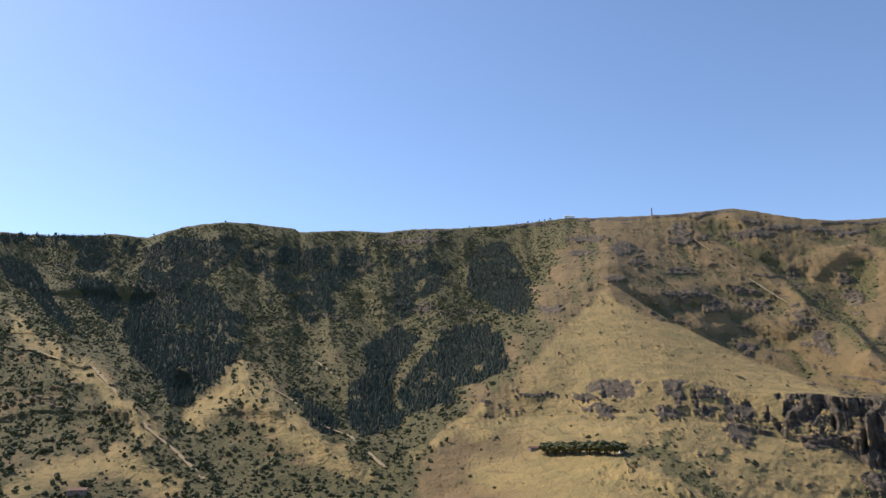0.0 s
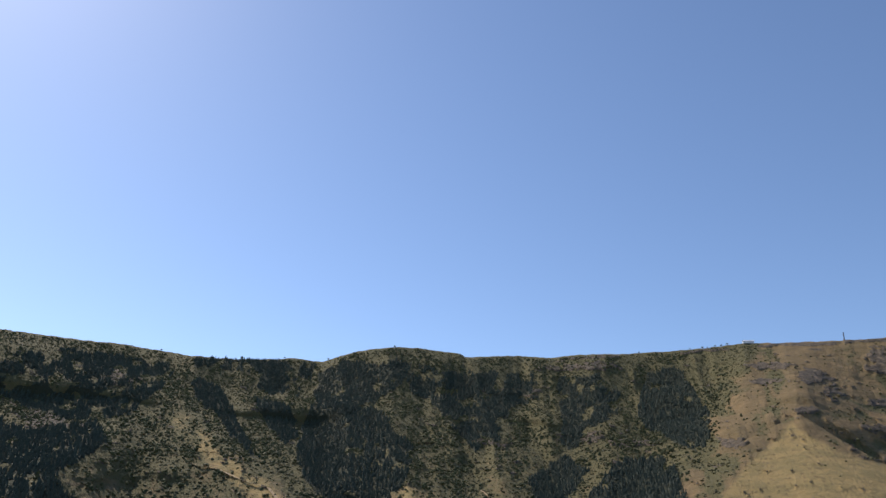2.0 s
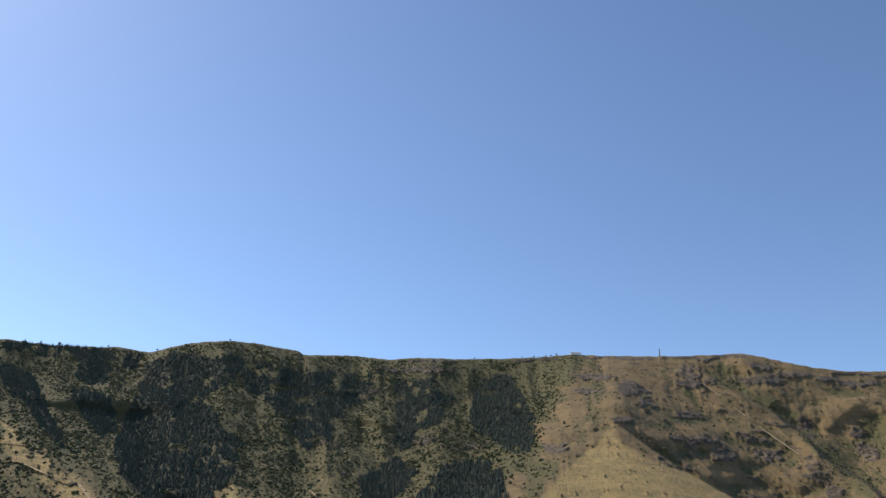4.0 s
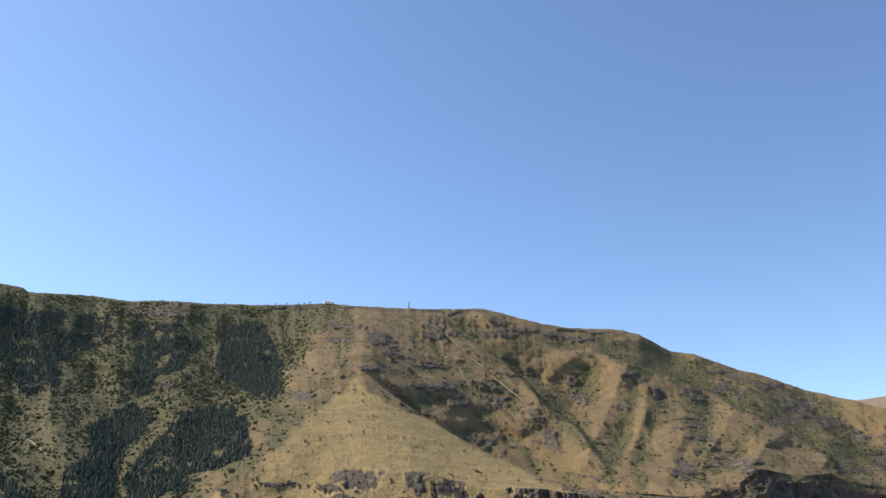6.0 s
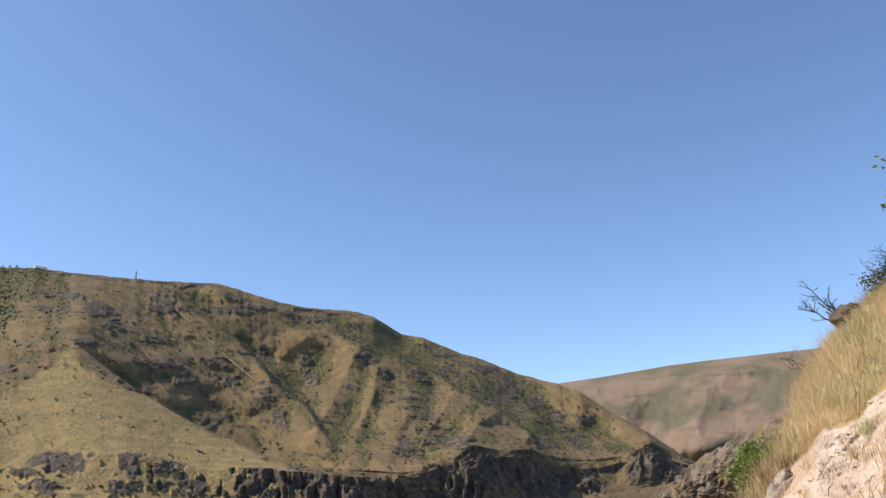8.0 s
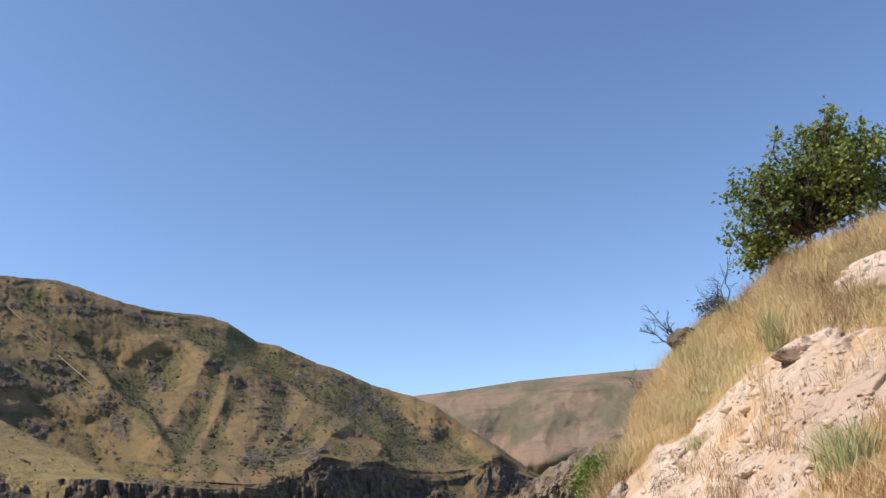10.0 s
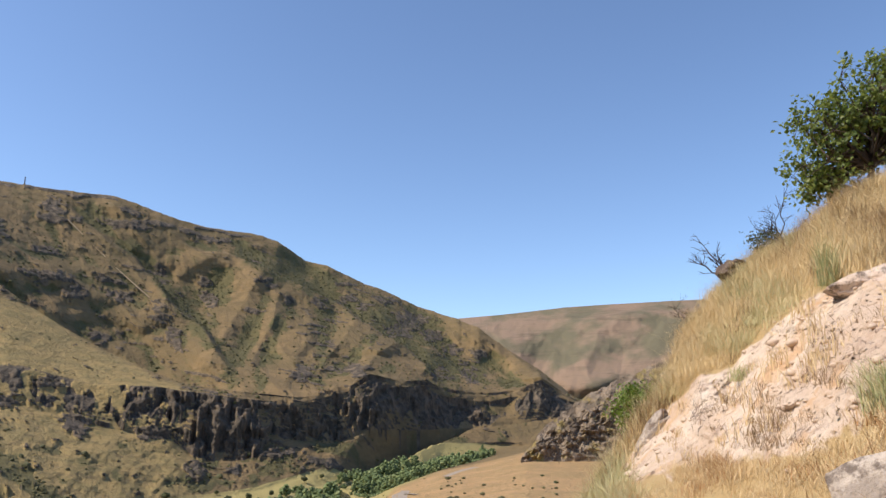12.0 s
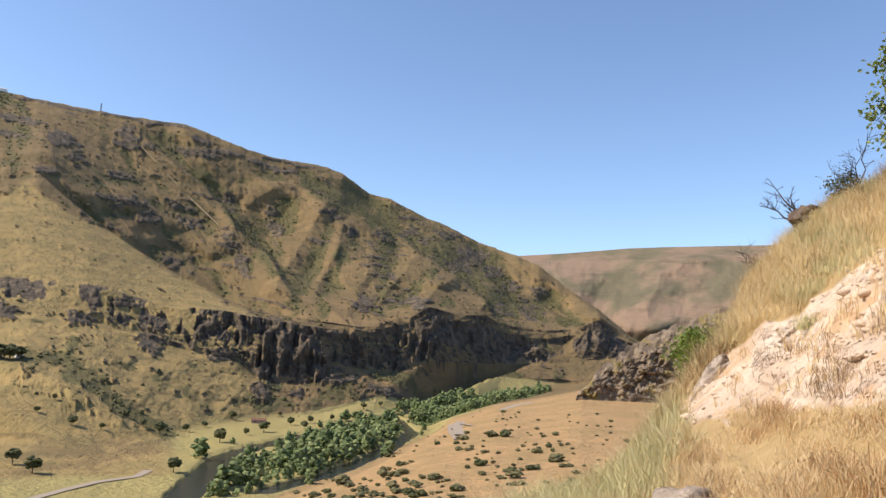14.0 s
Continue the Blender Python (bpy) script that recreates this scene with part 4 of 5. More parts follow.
# woods along the river
ISLAND = [(25.8, -9.2), (28.9, -7.85), (32.4, -6.6), (37.6, -5.15), (38.6, -5.9), (38, -6.6), (35.6, -7.9), (32.6, -9.2), (28, -10.6), (25.2, -10.8)]
STRIP = [(37.2, -4.6), (41.2, -3.35), (46.1, -2.6), (49.4, -2.4), (47.8, -2.95), (45.4, -3.55), (42.1, -4.7), (40.2, -5.6), (39.0, -5.4), (39.6, -4.6)]
woods = inside(A2, EL2, ISLAND) * (row > ROWS[1]) | inside(A2, EL2, STRIP)
w = woods * (flow > 8.5) * ramp(-0.42, -0.1, fbm(X * 0.03, Y * 0.03, 3, 71)) + 0.10 * (flow > 8) * (flow < 17) * (A2 > 24) * (row < ROWS[5])
p = scatter(w, 760)
size = np.minimum(1.7 + rng.gamma(1.5, 1.5, len(p)), 6.5)
cv, cf = clumps(34, 44, (1, 1, 0.9), 0.34)
p[:, 2] += 0.85 * size
riverwood = tagged(new("riverside_woods", many("riverside_woods", (cv, cf), p, size, rng.uniform(0.9, 1.35, len(p)), 0.25)), "dense fresh-green willows and poplars along the river", "trees", kind="stuff")
riverwood.data.materials.append(WILLOW)
w = woods * (flow > 8.0)
p = scatter(w, 4200)
size = rng.uniform(0.7, 1.7, len(p))
under = tagged(new("riverside_scrub", many("riverside_scrub", (ICO_V, ICO_F), p + np.array([0, 0, 0.5]), size, None, 0.8)), "bright green reeds and low willows on the river island", "shrubs", kind="stuff")
under.data.materials.append(WILLOW)


# the river
def ribbon(pts, half, z):
    v = []
    pts = [Vector((x, y, z)) for x, y in pts]
    for k, q in enumerate(pts):
        d = (pts[min(k + 1, len(pts) - 1)] - pts[max(k - 1, 0)]).normalized()
        side = Vector((-d.y, d.x, 0)) * half
        v += [q - side, q + side]
    return v, [(2 * k, 2 * k + 1, 2 * k + 3, 2 * k + 2) for k in range(len(pts) - 1)]


def water_material():
    m = Mat("river_water", 0.12)
    m.b.inputs["IOR"].default_value = 1.33
    m.b.inputs["Specular IOR Level"].default_value = 0.5
    return m.done(m.mix(m.noise(0.08, 3), (0.02, 0.024, 0.02), (0.045, 0.05, 0.04)), m.noise(1.2, 4, 0.6), 0.25, 0.5)


for k, pts in enumerate((river_xy, arm_xy)):
    dense = [tuple(Vector(pts[i]).lerp(Vector(pts[i + 1]), f)) for i in range(len(pts) - 1) for f in (0, 0.33, 0.66)] + [pts[-1]]
    v, f = ribbon(dense, 11.0, FLOOR - 1.3 - 0.05 * k)
    river = tagged(new("water", mesh_of("water", v, f)), "dark calm river winding through the valley", "river", kind="structure")
    if k == 0:
        WATER = water_material()
    river.data.materials.append(WATER)


# gravel tracks
def track(name, pts, half, label, lift=0.35):
    v, pts = [], [spot(a, e) for a, e in pts]
    pts = [pts[i].lerp(pts[i + 1], f) for i in range(len(pts) - 1) for f in (0, 0.25, 0.5, 0.75)] + [pts[-1]]
    for k, q in enumerate(pts):
        d = (pts[min(k + 1, len(pts) - 1)] - pts[max(k - 1, 0)]).normalized()
        s_ = Vector((-d.y, d.x, 0)).normalized() * half
        v += [q - s_ + Vector((0, 0, lift)), q + s_ + Vector((0, 0, lift))]
    ob = tagged(new(name, mesh_of(name, v, [(2 * k, 2 * k + 1, 2 * k + 3, 2 * k + 2) for k in range(len(pts) - 1)])), label, "road", kind="structure")
    ob.data.materials.append(GRAVEL)


def gravel_material():
    m = Mat("pale_gravel", 0.9)
    return m.done(m.mix(m.noise(0.5, 5), (0.30, 0.245, 0.185), (0.40, 0.33, 0.26)), m.noise(3, 4), 0.1)


GRAVEL = gravel_material()
track("road", [(14.0, -10.9), (16.1, -10.3), (18.1, -9.85), (20.5, -9.5), (21.2, -9.1)], 2.4, "pale gravel road at the river bend")
track("road", [(43.6, -5.3), (42.6, -5.15), (42.0, -5.4), (42.1, -5.9), (42.6, -6.4)], 2.6, "pale gravel track on the dry field")
track("road", [(42.9, -5.1), (42.7, -5.5), (42.8, -6.1)], 5.0, "pale grey gravel yard on the dry field", 0.5)
track("road", [(45.6, -4.1), (46.4, -3.75), (47, -3.6), (47.9, -3.4)], 3.2, "pale gravel track beside the river wood")


GRAVEL = Mat("trodden_earth", 0.95)
GRAVEL = GRAVEL.done(GRAVEL.mix(GRAVEL.noise(0.3, 4), (0.33, 0.235, 0.13), (0.42, 0.31, 0.18)))
for pts in ([(-30, 6.14), (-28, 5.98), (-26, 5.71), (-23.5, 5.43)], [(-29.9, 5.17), (-27.9, 4.89), (-26.2, 4.29), (-24.3, 3.9), (-22.9, 2.5), (-20.6, -0.12), (-18.7, -1.63), (-16.7, -3.52)],
            [(-15.4, 7.67), (-13, 7.74), (-10.6, 7.88)], [(-12.4, 2.59), (-10.8, 1.72), (-9.2, 0.14), (-6.7, -0.82), (-4.3, -2.95)], [(-9.3, 4.63), (-7.6, 3.34)], [(18.6, 12.8), (20.5, 11.2), (22.3, 9.6), (24.3, 8.0)]):
    track("path", pts, 2.4, "narrow trodden earth path across the dry slope", 0.8)

# ---- buildings on the slope and rim ----
def plain(name, a, b, scale, rough=0.85):
    m = Mat(name, rough)
    return m.done(m.mix(m.noise(scale, 4), a, b), m.noise(scale * 4, 3), 0.03)


STONE = plain("rubble_wall", (0.22, 0.16, 0.13), (0.36, 0.27, 0.22), 1.5)
RUST = plain("rusty_roof", (0.16, 0.075, 0.05), (0.24, 0.13, 0.09), 0.8, 0.7)
WHITE = plain("white_sheet_metal", (0.75, 0.76, 0.78), (0.82, 0.82, 0.82), 0.4, 0.5)
DARK = plain("dark_opening", (0.02, 0.02, 0.02), (0.03, 0.03, 0.03), 2)
STEEL = plain("grey_mast", (0.09, 0.09, 0.10), (0.16, 0.16, 0.17), 0.8, 0.6)


def block(lo, hi, bevel=0.06):
    bm = bmesh.new()
    bmesh.ops.create_cube(bm, size=1)
    for v in bm.verts:
        v.co = Vector([lo[i] + (hi[i] - lo[i]) * (v.co[i] + 0.5) for i in range(3)])
    bmesh.ops.bevel(bm, geom=bm.edges[:], offset=bevel, segments=1, affect="EDGES")
    me = bpy.data.meshes.new("block")
    bm.to_mesh(me)
    bm.free()
    return me


def shed(name, size, wall, roof, label, place, turn):
    lx, ly, h = size
    house = tagged(new(name), label, "building")
    for s_ in (-1, 1):
        part("wall", block((-lx / 2, s_ * ly / 2 - 0.2, -2), (lx / 2, s_ * ly / 2 + 0.2, h)), wall, house)
        part("wall", block((s_ * lx / 2 - 0.2, -ly / 2, -2), (s_ * lx / 2 + 0.2, ly / 2, h - 0.004)), wall, house)
        v = [(-lx / 2 - 0.4, 0, h + ly * 0.28), (lx / 2 + 0.4, 0, h + ly * 0.28), (lx / 2 + 0.4, s_ * (ly / 2 + 0.5), h - 0.1), (-lx / 2 - 0.4, s_ * (ly / 2 + 0.5), h - 0.1)]
        v += [(a, b, c - 0.15) for a, b, c in v]
        part("roof", mesh_of("roof", v, [(0, 1, 2, 3), (7, 6, 5, 4), (0, 4, 5, 1), (1, 5, 6, 2), (2, 6, 7, 3), (3, 7, 4, 0)], False), roof, house)
    for k in (-1, 1):
        part("window", block((k * lx / 4 - 0.5, -ly / 2 - 0.26, h * 0.4), (k * lx / 4 + 0.5, -ly / 2 - 0.15, h * 0.75), 0.02), DARK, house)
    house.matrix_world = Matrix.Translation(place) @ pose(0, 0, 0, 0, 0, turn)
    return house


shed("stone_hut", (13, 6, 3.2), STONE, RUST, "ruined pinkish stone hut in the river meadow", spot(28.3, -5.8), -30)
shed("barn", (16, 7, 3.2), STONE, RUST, "low brown barn with a rusty roof on a terrace", spot(-24.5, -4.2), 15)
shed("hut", (9, 5, 2.6), STONE, RUST, "small weathered hut on the grassy terrace", spot(6.4, -1.75), 20)
shed("hut", (5, 4, 2.6), WHITE, WHITE, "tiny pale hut beside a grove of trees", spot(12.6, -2.0), 10)
kk = int(np.argmin(np.abs(AZW[:len(fine)] - 9.6)))
shed("white_shed", (27, 9, 5.0), WHITE, WHITE, "long white metal shed on the plateau's rim", Vector((X[ROWS[11], kk], Y[ROWS[11], kk], Z[ROWS[11], kk] + 1.6)), 0)
# a mast on the rim
kk = int(np.argmin(np.abs(AZW[:len(fine)] - 15.7)))
mast = tagged(new("mast"), "slim grey stone and metal mast on the plateau's rim", "mast")
part("pedestal", block((-2.2, -2.2, -2), (2.2, 2.2, 2.2), 0.2), STONE, mast)
part("shaft", block((-1.1, -1.1, 2.2), (1.1, 1.1, 17.5), 0.25), STEEL, mast)
part("cap", block((-1.5, -1.3, 17.5), (1.5, 1.3, 19.0), 0.3), STEEL, mast)
mast.matrix_world = Matrix.Translation((X[ROWS[11], kk], Y[ROWS[11], kk], Z[ROWS[11], kk] - 0.5)) @ Matrix.Diagonal((0.95, 0.95, 1.05, 1))

# grove on the terrace
q0, q1 = spot(7.1, -2.1), spot(12.6, -2.2)
kinds = [valley_tree(s_, BROAD, "tree", "dark leafy tree in a row on the grassy terrace", "tree") for s_ in (7, 8)]
for k in range(26):
    q = q0.lerp(q1, (k + 0.5) / 26) + Vector((2.5 * math.sin(k * 2.3), 4 * math.cos(k * 1.7), 0))
    az_ = math.degrees(math.atan2(q.x, q.y))
    q = spot(az_, math.degrees(math.atan2(q.z, math.hypot(q.x, q.y))))
    h = 13 + 2.5 * math.sin(k * 1.9)
    m = Matrix.Translation(q) @ pose(0, 0, 0, 0, 0, 40 * k) @ Matrix.Diagonal((h * 1.1, h * 1.1, h * 0.9, 1))
    if k < 2:
        kinds[k].matrix_world = m
        tagged(kinds[k], group="grove on the terrace")
    else:
        copy_thing(kinds[k % 2], m).matrix_basis = m

# a utility pole by the river bend
pole = tagged(new("utility_pole"), "thin grey wooden utility pole in the river meadow", "utility pole")
part("post", tubes_mesh("post", [tube([(0, 0, -0.5), (0, 0, 8)], [0.14, 0.1], 8)]), BARK, pole)
part("crossarm", block((-0.9, -0.06, 7.3), (0.9, 0.06, 7.45), 0.01), BARK, pole)
pole.matrix_world = Matrix.Translation(spot(23.6, -6.9))

# ---- the near hillside with the path on which the camera stands ----
N_CREST = [(-180, 10, 16), (-130, -2, 12), (-100, -16, 9), (0, -17, 8), (36, -17, 9), (43, -12.5, 11), (50.4, -9.2, 13), (54.8, -7.3, 15), (57.0, -4.8, 16), (59.2, -2.8, 17), (60.6, -0.4, 18), (61.8, 1.2, 18.5), (62.8, 3.6, 19), (63.3, 6.0, 19.5), (64.3, 7.25, 19.5), (65.4, 8.95, 19.5), (67.7, 10.75, 19.5), (70, 11.85, 19), (72.2, 13.35, 18.5), (75.3, 15.05, 18), (77.1, 15.65, 18), (80, 16.45, 18), (100, 22, 18), (140, 22, 18), (180, 10, 16)]
N_RTOP = [(-180, -6, 8), (-130, -14, 8), (-100, -19, 7), (0, -20, 7), (36, -20, 7.5), (43, -15, 9), (54.8, -8.6, 12), (57.5, -4.6, 13), (58.9, -1.9, 14), (60.7, 0.4, 14), (62.7, 2.6, 13.5), (63.7, 3.9, 13.2), (65.8, 4.2, 12.8), (66.6, 5.3, 12.6),
          (68.1, 6.5, 12.2), (70.4, 8.0, 11.6), (73.2, 9.4, 11), (74.4, 10.0, 10.6), (76.4, 9.6, 10.2), (80, 10, 10), (100, 12, 9), (140, 10, 9), (180, -6, 8)]
N_RBASE = [(-180, -18, 5), (-100, -24, 5), (0, -24, 5), (36, -24, 5), (43, -19, 6.5), (54.8, -9.6, 9.6), (58.3, -4.6, 10.6), (59.5, -3.8, 10.8), (62.2, -3.1, 10.2), (64.8, -2.6, 9.4), (67.7, -1.7, 8.6), (70.2, -0.5, 8.0), (73, 1.0, 7.4), (76, 3.2, 7.0), (80, 5, 6.8), (100, 5, 6), (140, 0, 6), (180, -18, 5)]
naz = np.concatenate([np.arange(38.0, 84.0, 0.16), np.arange(84.0, 398.0, 3.0)])
nw = np.where(naz > 180, naz - 360, naz)
PATH_Z = -1.62


def n_contour(nodes):
    return curve(nw, nodes, 2), curve(nw, nodes, 2) * np.tan(np.radians(curve(nw, nodes, 1)))


ring0 = (np.full_like(nw, 0.0), np.full_like(nw, PATH_Z))
ring1 = (np.full_like(nw, 2.2), np.full_like(nw, PATH_Z - 0.03))
nlines = [ring0, ring1, n_contour(N_RBASE), n_contour(N_RTOP), n_contour(N_CREST)]
rc, zc = nlines[-1]
nlines += [(rc + 1.5, zc - 0.7), (rc + 9, zc - 9), (np.full_like(nw, 70.0), np.minimum(zc - 30, -42) * (1 - ramp(80, 110, np.abs(nw))) + ramp(80, 110, np.abs(nw)) * (zc + 2))]
ncounts = [8, 80, 90, 80, 8, 14, 10]
NR, NZ = [], []
for (r0, z0), (r1, z1), n in zip(nlines, nlines[1:], ncounts):
    for k in range(n):
        NR.append(r0 + (r1 - r0) * k / n)
        NZ.append(z0 + (z1 - z0) * k / n)
NR.append(nlines[-1][0])
NZ.append(nlines[-1][1])
NR, NZ = np.array(NR), np.array(NZ)
NROWS = np.cumsum([0] + ncounts)
NA = np.broadcast_to(nw, NR.shape)
NE = np.degrees(np.arctan2(NZ, NR))
nrow = np.arange(len(NR))[:, None] * np.ones_like(NR)
warp = 6 * fbm(NA * 0.35, NE * 0.35, 4, 201)
bare_rock = ramp(NROWS[2] - 14, NROWS[2] + 8, nrow + 3.5 * warp) * (1 - ramp(NROWS[3] - 14, NROWS[3] + 2, nrow + 2.5 * warp)) * ramp(56.5, 60, NA + 0.25 * warp)
seen = ramp(NROWS[1], NROWS[1] + 20, nrow) * (1 - ramp(NROWS[4] - 3, NROWS[4], nrow))
nx0, ny0 = NR * np.sin(np.radians(NA)), NR * np.cos(np.radians(NA))
ND = -0.35 * fbm(NA * 0.22, NE * 0.25, 3, 203) * seen
strata = NE - 0.8 * NA + 1.2 * fbm(NA * 0.25, NE * 0.25, 3, 214)
ND -= bare_rock * (0.42 * fbm(NA * 0.3 + 0.25 * NE, NE * 0.3 - 0.1 * NA, 4, 205) + 0.22 * ridged(0.30 * strata, 0.06 * (NA + NE), 3, 215) + 0.15 * ridged(0.9 * strata, 0.16 * (NA + NE), 4, 217) + 0.05 * ridged(NA * 0.9 + 0.4 * NE, NE * 0.7, 4, 207))
crumble = ramp(0.0, 0.25, fbm(NA * 0.35 + 2, NE * 0.45, 3, 218))       # broken stretches between smooth faces
ND -= bare_rock * crumble * (0.09 * ridged(NA * 1.6 + 0.6 * NE, NE * 1.7, 4, 209) + 0.05 * ridged(NA * 4.2 + NE, NE * 4.2, 3, 210))
ND -= (1 - bare_rock) * 0.12 * fbm(NA * 1.2, NE * 1.2, 3, 213) * seen
NK = 1 + ND / np.maximum(NR, 3)
NX, NY, NZ = nx0 * NK, ny0 * NK, NZ * NK
near_mesh = mesh_of("hillside", np.stack([NX, NY, NZ], -1).reshape(-1, 3), grid_faces(*NR.shape, wrap=True)[:, ::-1])
put_values(near_mesh, "rock", bare_rock)
near_el = np.degrees(np.arctan2(NZ, np.hypot(NX, NY)))


def near_material():
    m = Mat("pale_rock_and_earth", 0.95)
    a, b, c_ = m.noise(0.6, 6, 0.65), m.noise(3.5, 6, 0.7), m.noise(22, 5, 0.7)
    rock = m.mix(m.step(a, 0.35, 0.65), (0.60, 0.45, 0.33), (0.76, 0.625, 0.49))
    rock = m.mix(m.math("MULTIPLY", m.step(b, 0.5, 0.68), 0.75), rock, (0.45, 0.32, 0.24))
    rock = m.mix(m.math("MULTIPLY", m.step(c_, 0.55, 0.72), 0.6), rock, (0.33, 0.23, 0.17))
    rock = m.mix(m.math("MULTIPLY", m.step(m.noise(0.9, 6, 0.65, (1, 1, 0.5)), 0.53, 0.68), 0.8), rock, (0.60, 0.36, 0.18))
    rock = m.mix(m.math("MULTIPLY", m.step(m.noise(1.7, 6, 0.7, (1, 1, 0.8)), 0.58, 0.68), 0.4), rock, (0.42, 0.32, 0.23))
    crack = m.node("TexVoronoi", Scale=2.6)
    crack.feature = "DISTANCE_TO_EDGE"
    wob = m.node("VectorMath")
    wob.operation = "ADD"
    m.set(wob.inputs[0], m.pos)
    n = m.node("TexNoise", Scale=2.0, Detail=4.0)
    m.set(n.inputs["Vector"], m.pos)
    m.set(wob.inputs[1], n.outputs["Color"])
    m.set(crack.inputs["Vector"], wob.outputs[0])
    line = m.math("MULTIPLY", m.math("SUBTRACT", 1.0, m.step(crack.outputs["Distance"], 0.0, 0.03)), m.step(b, 0.45, 0.6))
    rock = m.mix(m.math("MULTIPLY", line, 0.7), rock, (0.20, 0.14, 0.10))
    soil = m.mix(b, (0.40, 0.27, 0.12), (0.55, 0.40, 0.20))
    f = m.math("ADD", m.attr("rock"), m.math("MULTIPLY", m.math("SUBTRACT", b, 0.5), 0.9))
    c = m.mix(m.step(f, 0.35, 0.6), soil, rock)
    h = m.math("ADD", m.math("MULTIPLY", b, 0.5), m.math("SUBTRACT", m.math("MULTIPLY", c_, 0.16), m.math("MULTIPLY", line, 0.15)))
    return m.done(c, h, 0.22, 0.9)


tagged(new("hillside", near_mesh), "near slope of pale pinkish rock with straw-coloured grass", "hillside", kind="structure")
near_mesh.materials.append(near_material())
NCOLS = int((84.0 - 38.0) / 0.16)


def near_spot(az, el, lo=8):
    """A place on the near slope, by azimuth and elevation angle from the path."""
    k = int(np.argmin(np.abs(naz - az)))
    col_ = near_el[lo:NROWS[4] + 1, k]
    j = lo + (int(np.argmax(col_ >= el)) if (col_ >= el).any() else len(col_) - 1)
    return Vector((NX[j, k], NY[j, k], NZ[j, k]))


# ---- grass ----
def blades(places, heights, per, spread, lean, seed, width=0.006):
    """Tufts of thin bent blades, three triangles each."""
    g = np.random.default_rng(seed)
    n = len(places) * per
    base = np.repeat(places, per, 0) + np.concatenate([g.normal(0, 1, (n, 2)) * spread, np.full((n, 1), -0.03)], 1)
    h = np.repeat(heights, per) * g.uniform(0.55, 1.15, n)
    a = g.random(n) * 2 * math.pi
    sway = np.repeat(g.normal(0, 0.3, (len(places), 3)), per, 0) * np.array([1, 1, 0])
    out = (np.stack([np.cos(a), np.sin(a), np.zeros(n)], -1) * g.uniform(0.05, 1, (n, 1)) ** 1.5 * lean * 0.6 + sway + np.array([-0.06, -0.02, 0])) * h[:, None]
    up = np.array([0, 0, 1.0]) * h[:, None]
    b = g.random(n) * 2 * math.pi
    side = np.stack([np.cos(b), np.sin(b), np.zeros(n)], -1) * width * g.uniform(0.7, 1.6, (n, 1))
    mid, tip = base + 0.55 * up + 0.35 * out, base + up * 0.95 + out
    v = np.stack([base - side, base + side, mid - side * 0.8, mid + side * 0.8, tip], 1)
    f = np.array([(0, 1, 3), (0, 3, 2), (2, 3, 4)])
    return v.reshape(-1, 3), (f[None] + 5 * np.arange(n)[:, None, None]).reshape(-1, 3)


def near_scatter(weight, count, seed):
    g = np.random.default_rng(seed)
    k = NCOLS - 1
    px, py, pz = NX[:, :k + 1], NY[:, :k + 1], NZ[:, :k + 1]
    e1 = np.stack([a[1:, :-1] - a[:-1, :-1] for a in (px, py, pz)], -1)
    e2 = np.stack([a[:-1, 1:] - a[:-1, :-1] for a in (px, py, pz)], -1)
    w = (np.linalg.norm(np.cross(e1, e2), axis=-1) * np.maximum(weight[:-1, :k], 0)).ravel()
    c = g.choice(w.size, count, p=w / w.sum())
    i, j = np.divmod(c, k)
    f, h = g.random((count, 1)), g.random((count, 1))
    q = np.stack([px, py, pz], -1)
    return q[i, j] + e1[i, j] * f + e2[i, j] * h


def straw(name, a, b, c):
    m = Mat(name, 0.7)
    isl = m.t.nodes.new("ShaderNodeNewGeometry").outputs["Random Per Island"]
    col_ = m.mix(m.step(m.noise(0.8, 4), 0.35, 0.65), m.mix(isl, a, b), m.mix(isl, b, c))
    return m.done(col_)


STRAW = straw("dry_grass", (0.62, 0.465, 0.235), (0.76, 0.615, 0.355), (0.43, 0.29, 0.135))
RUSTY = straw("rusty_grass", (0.62, 0.45, 0.23), (0.74, 0.58, 0.35), (0.46, 0.31, 0.15))
SAGE = straw("grey_green_grass", (0.50, 0.46, 0.24), (0.60, 0.52, 0.30), (0.36, 0.38, 0.17))
STALK = straw("withered_stalks", (0.26, 0.17, 0.09), (0.38, 0.26, 0.14), (0.18, 0.12, 0.07))
REDDISH = straw("reddish_grass", (0.40, 0.22, 0.10), (0.50, 0.30, 0.14), (0.28, 0.15, 0.07))
FRESH = straw("green_grass", (0.30, 0.33, 0.14), (0.42, 0.42, 0.22), (0.20, 0.25, 0.09))


def grass(name, weight, tufts, height, per, spread, lean, material, label, seed, width=0.006):
    p_ = near_scatter(weight, tufts, seed)
    g = np.random.default_rng(seed + 1)
    tall = 0.75 + 1.1 * np.clip(fbm(p_[:, 0] * 1.3, p_[:, 1] * 1.3 + p_[:, 2], 3, 260), -0.3, 0.5)
    v, f = blades(p_, g.uniform(*height, len(p_)) * tall, per, spread, lean, seed, width)
    ob = tagged(new(name, mesh_of(name, v, f, False)), label, "grass", kind="stuff")
    ob.data.materials.append(material)


